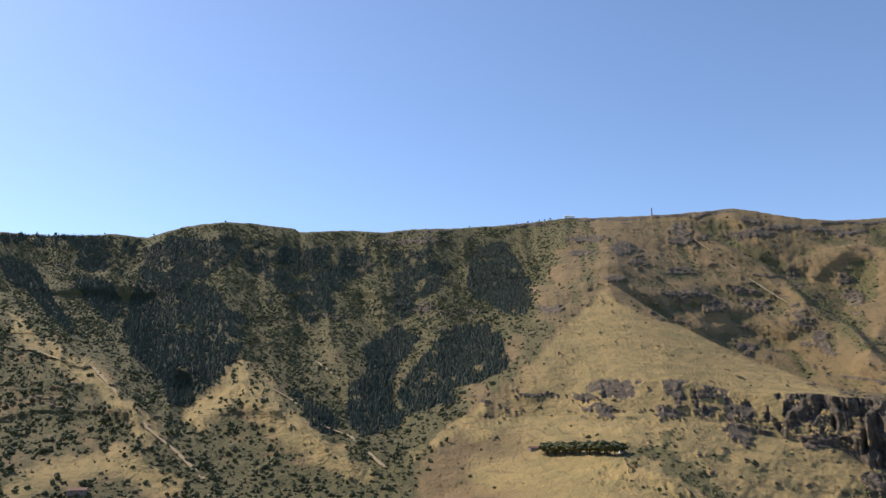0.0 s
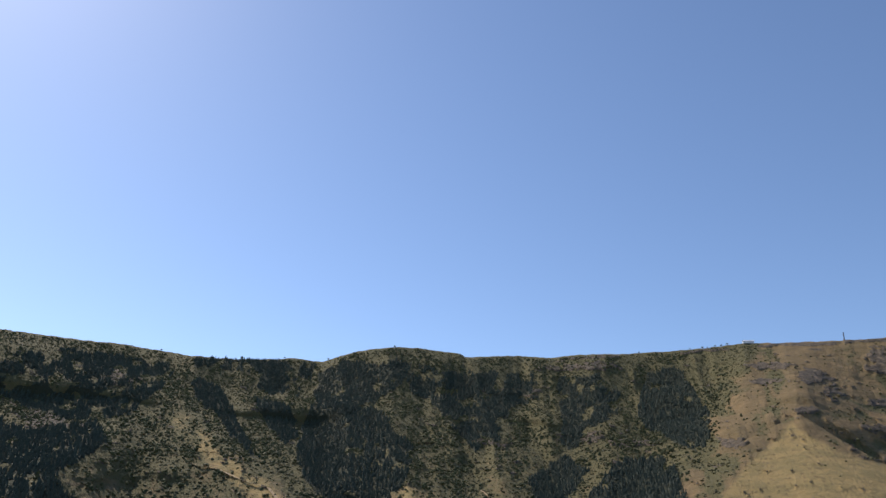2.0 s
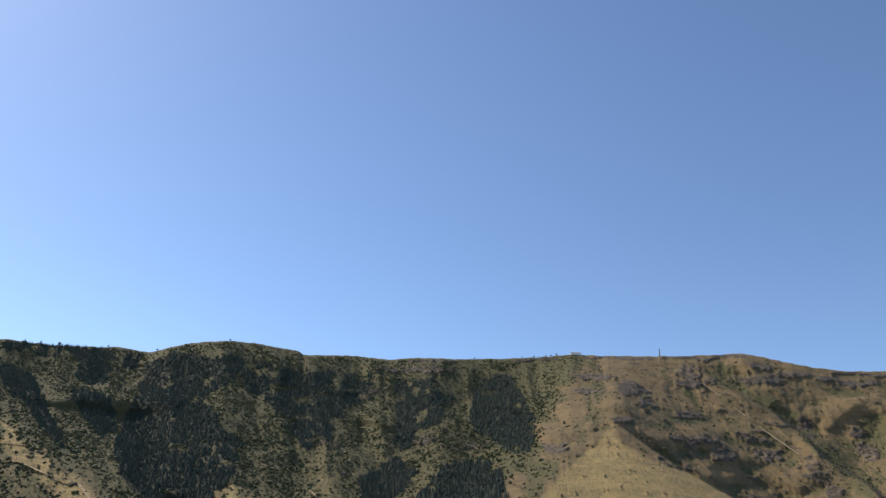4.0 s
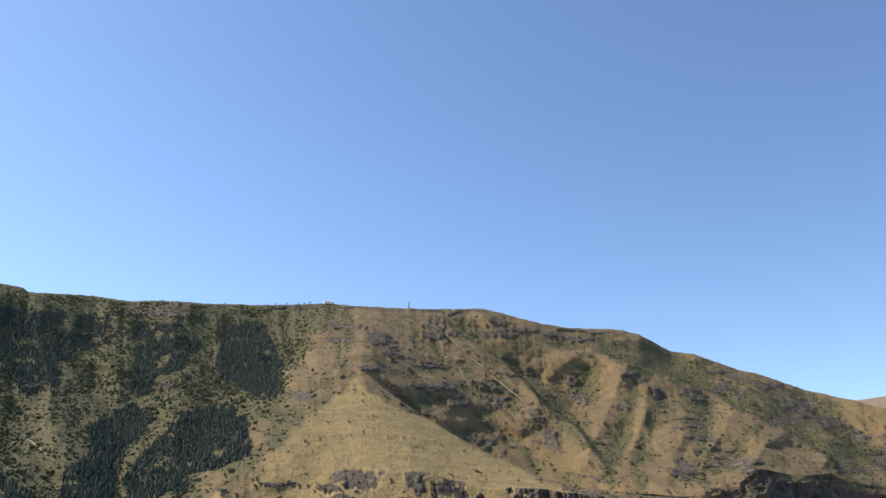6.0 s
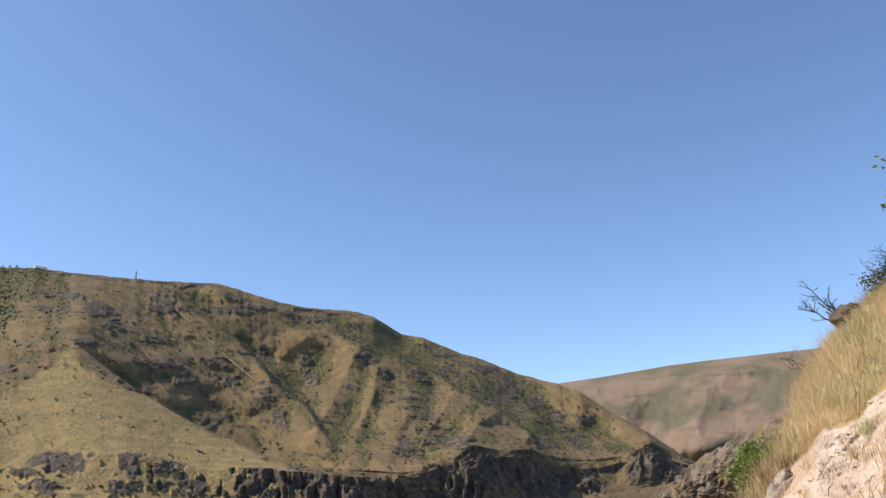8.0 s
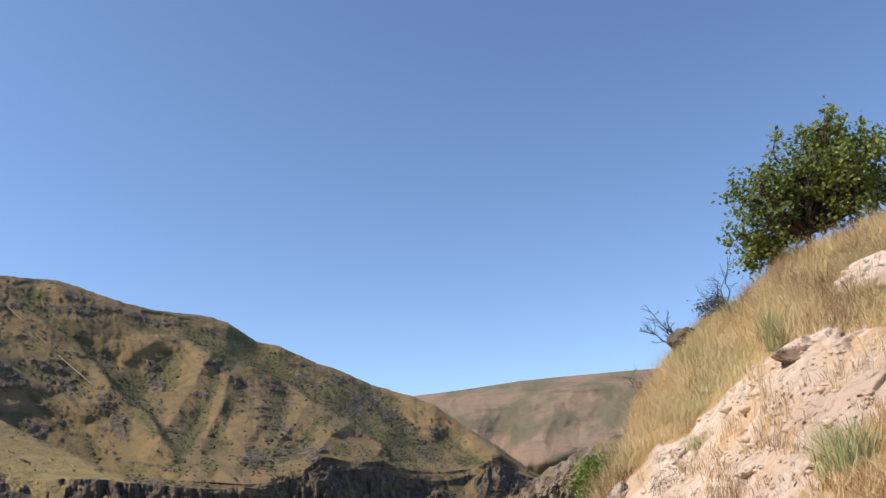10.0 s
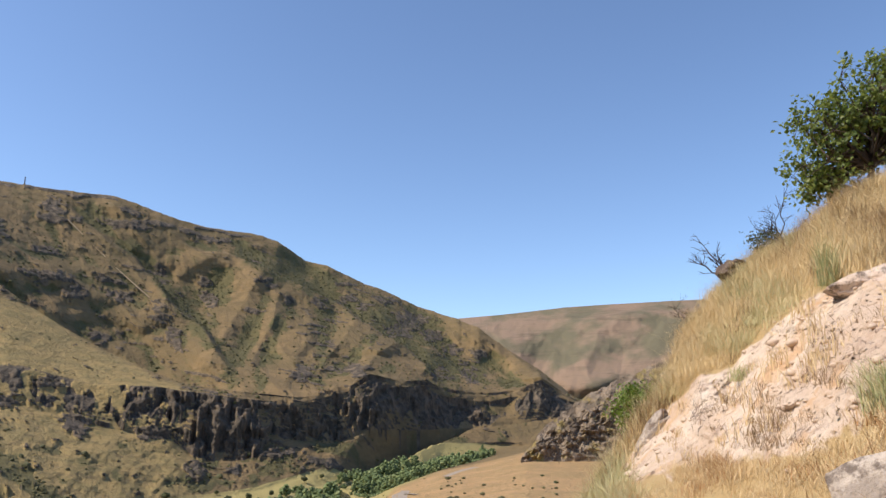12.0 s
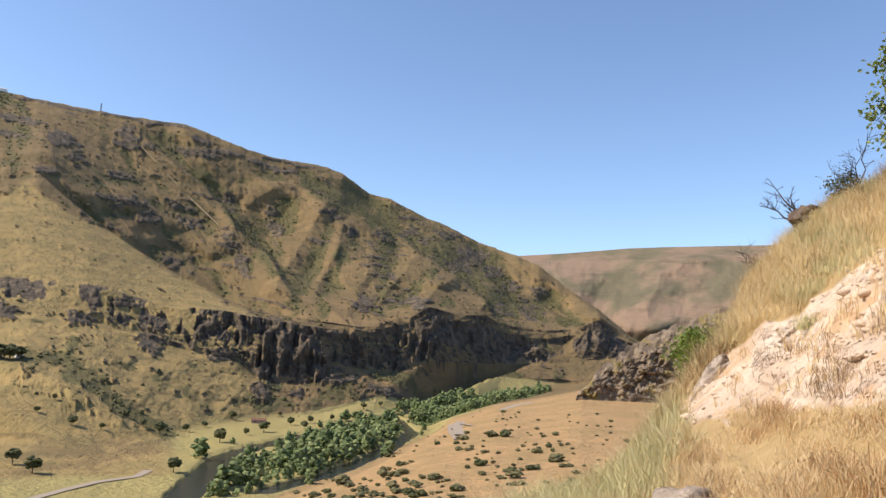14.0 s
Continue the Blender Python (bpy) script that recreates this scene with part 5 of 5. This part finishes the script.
upper = (nrow > NROWS[3] - 10) * (nrow < NROWS[4] + 5) * (NA > 57) * (1 - ramp(0.15, 0.5, bare_rock))
lower = ramp(-0.22, 0.22, fbm(NA * 0.45, NE * 0.6, 3, 224)) * (nrow > NROWS[1] + 6) * (nrow < NROWS[2] + 6) * (1 - ramp(0.15, 0.5, bare_rock)) * (NA > 50)
leftside = ((NA < 58.5) & (nrow > NROWS[1] + 14) & (nrow < NROWS[4] + 5)) * (1 - bare_rock)
thin = bare_rock * ramp(0.05, 0.35, fbm(NA * 0.7, NE * 0.7, 3, 220))
grass("tall_grass", upper * ramp(-0.5, 0.1, fbm(NA * 0.5, NE * 0.5, 3, 221)), 9500, (0.16, 0.46), 26, 0.15, 2.1, STRAW, "tall straw-yellow dry grass above the pale rock", 301, 0.0018)
grass("dry_grass", lower, 5600, (0.05, 0.21), 22, 0.12, 3.0, RUSTY, "matted rusty-yellow dry grass below the rock face", 311, 0.0016)
grass("sage_grass", leftside * (nrow > NROWS[2] - 30), 2800, (0.18, 0.45), 20, 0.13, 1.9, SAGE, "grey-green feathery grass on the edge of the slope", 321, 0.0026)
grass("thin_grass", thin, 220, (0.1, 0.3), 10, 0.07, 0.8, RUSTY, "sparse dry grass in cracks of the rock", 331, 0.004)
grass("edge_grass", upper * ramp(0.1, 0.35, fbm(NA * 0.6 + 5, NE * 0.6, 3, 222)), 2600, (0.2, 0.5), 18, 0.13, 1.9, SAGE, "grey-green stalks among the straw-yellow grass", 341, 0.0024)

grass("dry_stalks", upper * ramp(0.08, 0.3, fbm(NA * 0.8 + 3, NE * 0.8, 3, 226)), 1500, (0.2, 0.46), 22, 0.13, 1.9, STALK, "grey-brown withered stalks among the grass", 351, 0.003)
grass("brown_grass", bare_rock * ramp(0.1, 0.35, fbm(NA * 0.5 + 8, NE * 0.7, 3, 227)) * (nrow < NROWS[2] + 45), 170, (0.06, 0.18), 14, 0.1, 1.8, STALK, "withered brown grass at the foot of the rock face", 361, 0.0025)

grass("red_brown_grass", lower * ramp(0.05, 0.3, fbm(NA * 0.9 + 11, NE * 0.9, 3, 228)), 1300, (0.08, 0.22), 16, 0.11, 1.8, REDDISH, "reddish-brown withered grass in patches on the slope", 371, 0.0025)

# single green tufts rooted in the rock
g = np.random.default_rng(15)
for k, (a, e, h) in enumerate([(72.6, 9.0, 0.6), (74.6, 0.6, 0.42), (75.6, 0.9, 0.42), (66.7, 2.9, 0.25), (67.2, 8.2, 0.35)]):
    q = near_spot(a, e)
    tuft = tagged(new("grass_tuft"), "feathery grey-green grass tuft rooted in the pale rock", "grass tuft", "green tufts")
    v, f = blades(np.array([[0, 0, 0.0]] * 9) + g.normal(0, 0.09, (9, 3)) * np.array([1, 1, 0.1]), np.full(9, h), 34, 0.06, 1.0, 400 + k, 0.003)
    part("foliage", mesh_of("foliage", v, f, False), SAGE if k % 2 else FRESH, tuft)
    tuft.matrix_world = Matrix.Translation(q)


# ---- loose stones and boulders ----
def stone_mesh(seed, scale=(1, 1, 0.7), rough=0.5, sub=3):
    bm = bmesh.new()
    bmesh.ops.create_icosphere(bm, subdivisions=sub, radius=1)
    off = Vector((seed * 3.7, seed * 1.3, 0))
    for v in bm.verts:
        q = v.co.copy()
        cell = noise.voronoi(q * 1.1 + off)[0]
        d = 1 + rough * (noise.noise(q * 1.2 + off) + 0.4 * noise.noise(q * 3.1 + off) + 0.18 * noise.noise(q * 8 + off)) - 0.25 * rough * cell[0]
        d += 0.10 * rough * (1 - 2 * abs(noise.noise(q * 5 + off)))
        v.co = Vector((q.x * d * scale[0], q.y * d * scale[1], q.z * d * scale[2]))
        for axis, lim in ((Vector((0.5, 0.3, 0.8)).normalized(), 0.62), (Vector((-0.6, 0.5, 0.4)).normalized(), 0.7), (Vector((0.2, -0.9, 0.2)).normalized(), 0.72)):
            over = v.co.dot(axis) - lim
            if over > 0:
                v.co -= axis * over * 0.8
    me = bpy.data.meshes.new("stone")
    bm.to_mesh(me)
    bm.free()
    me.polygons.foreach_set("use_smooth", np.full(len(me.polygons), True))
    return me


def boulder_material(name, a, b, spots_):
    m = Mat(name, 0.95)
    n1, n2 = m.noise(2.2, 6, 0.65), m.noise(14, 5, 0.7)
    c = m.mix(m.step(n1, 0.38, 0.62), a, b)
    c = m.mix(m.step(n2, 0.55, 0.68), c, spots_)
    c = m.mix(m.step(m.noise(5, 5, 0.7), 0.52, 0.62), c, (0.19, 0.15, 0.12))
    return m.done(c, m.math("ADD", n1, m.math("MULTIPLY", n2, 0.35)), 0.12, 0.9)


PALE = boulder_material("pale_boulder", (0.33, 0.27, 0.215), (0.54, 0.455, 0.37), (0.23, 0.18, 0.14))
PINK = boulder_material("pink_stone", (0.58, 0.44, 0.35), (0.70, 0.58, 0.47), (0.42, 0.31, 0.24))


def rest(ob, place, turn, size):
    ob.matrix_world = Matrix.Translation(place) @ pose(0, 0, 0, 0, 0, turn) @ Matrix.Diagonal((*size, 1))


def boulder(seed, place, turn, size, material, label, sub=4):
    me = stone_mesh(seed, sub=sub)
    me.materials.append(material)
    ob = tagged(new("boulder", me), label, "boulder")
    rest(ob, place, turn, size)
    return ob


q = near_spot(76.0, -3.0)
boulder(5, q * 0.98 + Vector((0, 0, -0.16)), 35, (0.46, 0.42, 0.44), PALE, "large pitted grey-white boulder in the dry grass")
boulder(6, near_spot(59.0, -9.4) * 0.98, 10, (0.42, 0.3, 0.16), PALE, "flat pale stone lying in the dry grass")
boulder(7, near_spot(75.2, 9.4) + Vector((0.1, 0.05, -0.12)), 60, (0.5, 0.4, 0.3), PINK, "pale pinkish block at the top of the rock face")
slab = boulder(8, near_spot(60.0, -0.2), 0, (1, 1, 1), PALE, "tall tilted grey slab beside the bush")
slab.matrix_world = Matrix.Translation(near_spot(60.2, -1.0)) @ pose(0, 0, 0, 0, 0, -60) @ pose(0, 0, 0, 0, 32, 0) @ Matrix.Diagonal((0.16, 0.3, 0.7, 1))
rib = boulder(9, near_spot(62.9, 2.0), 0, (1, 1, 1), PALE, "grey weathered rock rib at the edge of the slope")
rib.matrix_world = Matrix.Translation(near_spot(62.4, 0.6) + Vector((0.12, 0.06, -0.25))) @ pose(0, 0, 0, 0, 0, -60) @ pose(0, 0, 0, 0, 42, 0) @ Matrix.Diagonal((0.16, 0.34, 1.1, 1))
boulder(10, near_spot(79, 12.5), 50, (0.9, 0.7, 0.5), PINK, "pale block in the grassy slope")
CRUMB = plain("rock_crumbs", (0.50, 0.37, 0.27), (0.68, 0.54, 0.41), 3.0)
mats = [stone_mesh(s_, (1, 0.8, 0.65), 0.4, 2) for s_ in (31, 32, 33, 34)]
for me in mats:
    me.materials.append(CRUMB)
pts = near_scatter(bare_rock * ramp(-0.1, 0.3, fbm(NA * 0.6, NE * 0.6, 3, 231)) + 0.05 * lower, 170, 77)
for k, q in enumerate(pts):
    s_ = g.uniform(0.014, 0.05) * (1 + 1.0 * (g.random() < 0.08))
    rest(tagged(new("stone", mats[k % 4]), "small angular pinkish stone on the pale rock", "stone", "loose stones"), Vector(q) + Vector((0, 0, s_ * 0.2)), 360 * g.random(), (s_ * 1.3, s_, s_))


# ---- rocky knoll behind the slope's edge ----
def knoll():
    top = [(49.5, -4.0), (51.0, -2.7), (52.2, -1.1), (54.1, 0.6), (55.3, 1.4), (57.2, 2.5), (58.4, 3.0), (62, 4.4), (66, 5.5)]
    foot = [(49.5, -3.0), (66, -3.0)]
    a = np.arange(51.0, 66.0, 0.07)
    n = 90
    te = curve(a, top) + 0.28 * fbm(a * 2.2, a * 0, 4, 241)
    fe = curve(a, foot)
    f = (np.arange(n) / (n - 1))[:, None]
    dist = 770 + 3 * (a - 51.5)
    r = dist + (te - fe) * 9.0 * f ** 1.3
    e = fe + (te - fe) * f
    aa = np.broadcast_to(a, r.shape)
    ledge = 1.6 * e + 0.5 * aa + 0.9 * fbm(aa * 0.8, e, 3, 259)
    d = -7 * ridged(aa * 1.0 + 0.5 * e, e * 0.7, 4, 253) - 5 * ridged(aa * 2.6 - e, e * 2.2, 3, 254) + 10 * fbm(aa * 1.5 + e, e * 1.6 - aa, 4, 255) - 4 * (ledge - np.floor(ledge))
    r = r + d * np.sin(np.pi * np.clip(f, 0.06, 0.94))
    z = r * np.tan(np.radians(e))
    r = np.concatenate([r, r[-1:] + 30, r[-1:] + 150])
    z = np.concatenate([z, z[-1:] - 8, z[-1:] - 110])
    r = np.concatenate([r[:1] - 2, r])
    z = np.concatenate([z[:1] - 14, z])
    aa = np.broadcast_to(a, r.shape)
    v = np.stack([r * np.sin(np.radians(aa)), r * np.cos(np.radians(aa)), z], -1)
    me = mesh_of("rocky_knoll", v.reshape(-1, 3), grid_faces(*r.shape)[:, ::-1], False)
    m = Mat("dark_lichened_rock", 0.95)
    n1, n2 = m.noise(0.09, 6, 0.7), m.noise(0.5, 5, 0.7)
    c = m.mix(m.step(n1, 0.35, 0.65), (0.15, 0.115, 0.08), (0.31, 0.24, 0.17))
    c = m.mix(m.step(n2, 0.6, 0.75), c, (0.32, 0.265, 0.20))
    c = m.mix(m.step(m.noise(0.04, 5, 0.7), 0.54, 0.64), c, (0.30, 0.23, 0.09))
    me.materials.append(m.done(c, m.math("ADD", n1, m.math("MULTIPLY", n2, 0.3)), 4.0, 0.9))
    return tagged(new("rocky_knoll", me), "jagged dark rock knoll at the slope's edge", "rock outcrop", kind="structure")


knoll()


# ---- leafy tree, bushes and dead branches on the near slope ----
def leaf_mesh(name, centres, size, per, spread, seed):
    """Clusters of folded leaves."""
    g = np.random.default_rng(seed)
    n = len(centres) * per
    c = np.repeat(centres, per, 0) + g.normal(0, spread, (n, 3))
    d = g.normal(size=(n, 3)) + np.array([0, 0, -0.3])
    d /= np.linalg.norm(d, axis=1)[:, None]
    u = np.cross(d, g.normal(size=(n, 3)))
    u /= np.linalg.norm(u, axis=1)[:, None]
    w_ = np.cross(d, u)
    s_ = size * g.uniform(0.6, 1.25, (n, 1))
    v = np.stack([c, c + 0.5 * s_ * d + 0.34 * s_ * u + 0.1 * s_ * w_, c + s_ * d, c + 0.5 * s_ * d - 0.34 * s_ * u + 0.1 * s_ * w_], 1)
    f = np.array([(0, 1, 2), (0, 2, 3)])
    return mesh_of(name, v.reshape(-1, 3), (f[None] + 4 * np.arange(n)[:, None, None]).reshape(-1, 3), False)


def leaf_material(name, dark, light):
    m = Mat(name, 0.45)
    m.b.inputs["Specular IOR Level"].default_value = 0.4
    isl = m.t.nodes.new("ShaderNodeNewGeometry").outputs["Random Per Island"]
    c = m.mix(isl, dark, light)
    out = m.done(c)
    tr = m.node("BsdfTranslucent", Color=m.mix(isl, (dark[0] * 1.6, dark[1] * 1.6, dark[2]), (light[0] * 1.5, light[1] * 1.5, light[2])))
    mix = m.node("MixShader", Fac=0.35)
    m.set(mix.inputs[1], m.b.outputs[0])
    m.set(mix.inputs[2], tr.outputs[0])
    m.set(m.t.nodes["Material Output"].inputs["Surface"], mix.outputs[0])
    return out


LEAF = leaf_material("fig_leaves", (0.065, 0.105, 0.025), (0.26, 0.31, 0.085))
LEAF_BRIGHT = leaf_material("bush_leaves", (0.09, 0.15, 0.025), (0.22, 0.29, 0.06))


def leafy_tree(name, place, centre, radii, hubs, clusters, leaf, per, material, label, category, seed, trunk_r, lobes=()):
    """Trunk, limbs to hubs in the crown, twigs to clusters of leaves round each hub. centre and radii: the crown, from the base."""
    g = np.random.default_rng(seed)
    tree = tagged(new(name), label, category)
    cen, rad = Vector(centre), Vector(radii)
    fork = Vector((cen.x * 0.12, cen.y * 0.12, cen.z * 0.32))
    t = [tube([(0, 0, -0.25), fork * 0.5 + Vector((0.03, 0.02, 0)), fork], [trunk_r * 1.25, trunk_r, trunk_r * 0.85], 8)]
    part("trunk", tubes_mesh("trunk", t), BARK, tree)
    ends = []
    for k in range(hubs):
        d = g.normal(size=3)
        d /= np.linalg.norm(d)
        h = cen + Vector((d[0] * rad.x, d[1] * rad.y, d[2] * rad.z)) * float(g.uniform(0.45, 0.85))
        if lobes:
            mid_, size_ = lobes[k % len(lobes)]
            h = mid_ + Vector((d[0] * size_, d[1] * size_, d[2] * size_ * 0.75)) * float(g.uniform(0.35, 0.95))
        mid = fork.lerp(h, 0.5) + Vector(g.normal(0, 0.09, 3)) * rad.x
        limbs = [tube([fork, fork.lerp(mid, 0.5) + Vector((0, 0, 0.05)), mid, h], [trunk_r * 0.55, trunk_r * 0.42, trunk_r * 0.3, trunk_r * 0.14], 5)]
        for c in range(clusters):
            e = h + Vector(np.clip(g.normal(0, 0.16, 3), -0.22, 0.22)) * rad.x
            limbs.append(tube([h, h.lerp(e, 0.5) + Vector((0, 0, 0.02)), e], [trunk_r * 0.14, trunk_r * 0.1, trunk_r * 0.05], 3))
            ends.append(tuple(e))
        part("limb", tubes_mesh("limb", limbs), BARK, tree)
    part("leaves", leaf_mesh("leaves", np.array(ends), leaf, per, 0.085, seed + 1), material, tree)
    tree.matrix_world = Matrix.Translation(place)
    return tree


def around(az, out, up, side):
    """A vector out along the azimuth, up, and to the right of it."""
    s_, c_ = math.sin(radians(az)), math.cos(radians(az))
    return Vector((s_ * out + c_ * side, c_ * out - s_ * side, up))


q = near_spot(75.4, 15.4)
LOBES = [(around(75.4, out_, up_, side_), size_) for out_, up_, side_, size_ in (
    (-0.2, 0.45, -1.05, 0.62), (0.3, 0.7, -0.7, 0.6), (-0.3, 1.4, -0.85, 0.68), (0.5, 1.55, -0.4, 0.7), (-0.5, 1.85, 0.1, 0.8), (0.4, 2.0, 0.35, 0.75), (0.0, 2.75, 0.65, 0.5), (-0.4, 1.7, 1.1, 0.85), (0.5, 1.5, 1.5, 0.9), (0.0, 2.3, 1.3, 0.75), (-0.2, 1.0, 0.9, 0.6), (0.6, 1.0, 0.3, 0.55))]
leafy_tree("tree", q, around(75.4, 0.0, 1.36, 0.3), (1.75, 1.75, 1.46), 132, 7, 0.12, 12, LEAF, "broad-leaved green tree with a short trunk on the grassy slope", "tree", 51, 0.075, LOBES)
q = near_spot(59.6, 0.4) + around(59.6, 6.0, 0, 0)
leafy_tree("leafy_bush", q, around(59.3, 0, 1.0, -0.1), (0.8, 0.8, 0.8), 30, 8, 0.11, 8, LEAF_BRIGHT, "bright green leafy bush beside the rocks", "bush", 61, 0.04)
leafy_tree("shrub", near_spot(69.0, 12.2), around(69, 0, 0.28, -0.05), (0.5, 0.5, 0.3), 16, 6, 0.06, 10, leaf_material("olive_leaves", (0.05, 0.06, 0.025), (0.11, 0.12, 0.05)), "low dull-olive shrub on the slope's rim", "shrub", 64, 0.02)
DEADWOOD = bark_material("dead_wood", (0.045, 0.035, 0.03), (0.10, 0.08, 0.07))


def dead_shrub(place, az, main, seed, label, thick=0.028):
    """Bare twigs: main branches given as (side, up) end points, each with forks."""
    g = np.random.default_rng(seed)
    shrub = tagged(new("dead_shrub"), label, "dead shrub", "dead shrubs")
    for sx, uz in main:
        ts = []
        pts, n_ = [], 6
        for k in range(n_):
            f = k / (n_ - 1)
            pts.append(around(az, 0.2 * g.normal() * f * 0.5, uz * f + 0.06 * g.normal() * f, sx * f + 0.07 * g.normal() * (f > 0)))
        ts.append(tube(pts, [thick * (1 - 0.75 * k / (n_ - 1)) for k in range(n_)], 5))
        for k in range(9):
            f = g.uniform(0.3, 0.98)
            b0 = pts[min(int(f * (n_ - 1)), n_ - 2)].lerp(pts[min(int(f * (n_ - 1)) + 1, n_ - 1)], (f * (n_ - 1)) % 1)
            ln = g.uniform(0.15, 0.45)
            d = around(az, g.normal() * 0.3, abs(g.normal()) * 0.7 + 0.1, g.normal() * 0.7 + 0.5 * np.sign(sx)).normalized() * ln
            b1 = b0 + d * 0.5 + Vector(g.normal(0, 0.03, 3))
            ts.append(tube([b0, b1, b0 + d], [thick * 0.35, thick * 0.25, thick * 0.1], 4))
            for c in range(2):
                d2 = (d.normalized() + Vector(g.normal(0, 0.6, 3))).normalized() * ln * 0.5
                ts.append(tube([b1, b1 + d2], [thick * 0.18, thick * 0.07], 3))
        part("branch", tubes_mesh("branch", ts), DEADWOOD, shrub)
    shrub.matrix_world = Matrix.Translation(place)


dead_shrub(near_spot(66.3, 9.9), 66, [(-0.55, 0.55), (-1.05, 0.62), (-0.3, 0.6), (-0.75, 1.0)], 71, "leafless dark gnarled shrub on the slope's edge", 0.03)
dead_shrub(near_spot(69.7, 12.4), 69.7, [(0.12, 1.35), (-0.4, 0.95), (-0.15, 1.1), (-0.55, 0.5)], 72, "thin bare upright twigs in the dry grass", 0.02)
dead_shrub(near_spot(64.0, 8.0), 64, [(-0.75, 0.25), (-0.45, 0.2)], 73, "bare dark branch reaching out of the grass", 0.022)
dead_shrub(near_spot(61.6, 3.2), 61.6, [(-0.35, 0.55), (-0.6, 0.35)], 74, "bare grey twig beside the pale rock", 0.018)
dead_shrub(near_spot(63.3, -1.0), 63.3, [(0.02, 0.42)], 75, "small dry stalk standing before the rock face", 0.006)
boulder(14, near_spot(68.4, 12.0) + around(68.4, 0.0, 0.1, 0), 40, (0.45, 0.3, 0.2), STONE, "brown flat rock at the rim of the grassy slope")
# dark ledge under the gnarled shrub
boulder(12, near_spot(66.4, 9.7) + around(66.4, -0.2, 0.16, -0.05), 10, (0.5, 0.4, 0.36), boulder_material("dark_ledge", (0.08, 0.055, 0.045), (0.16, 0.115, 0.085), (0.05, 0.035, 0.03)), "dark layered ledge at the rim of the slope")
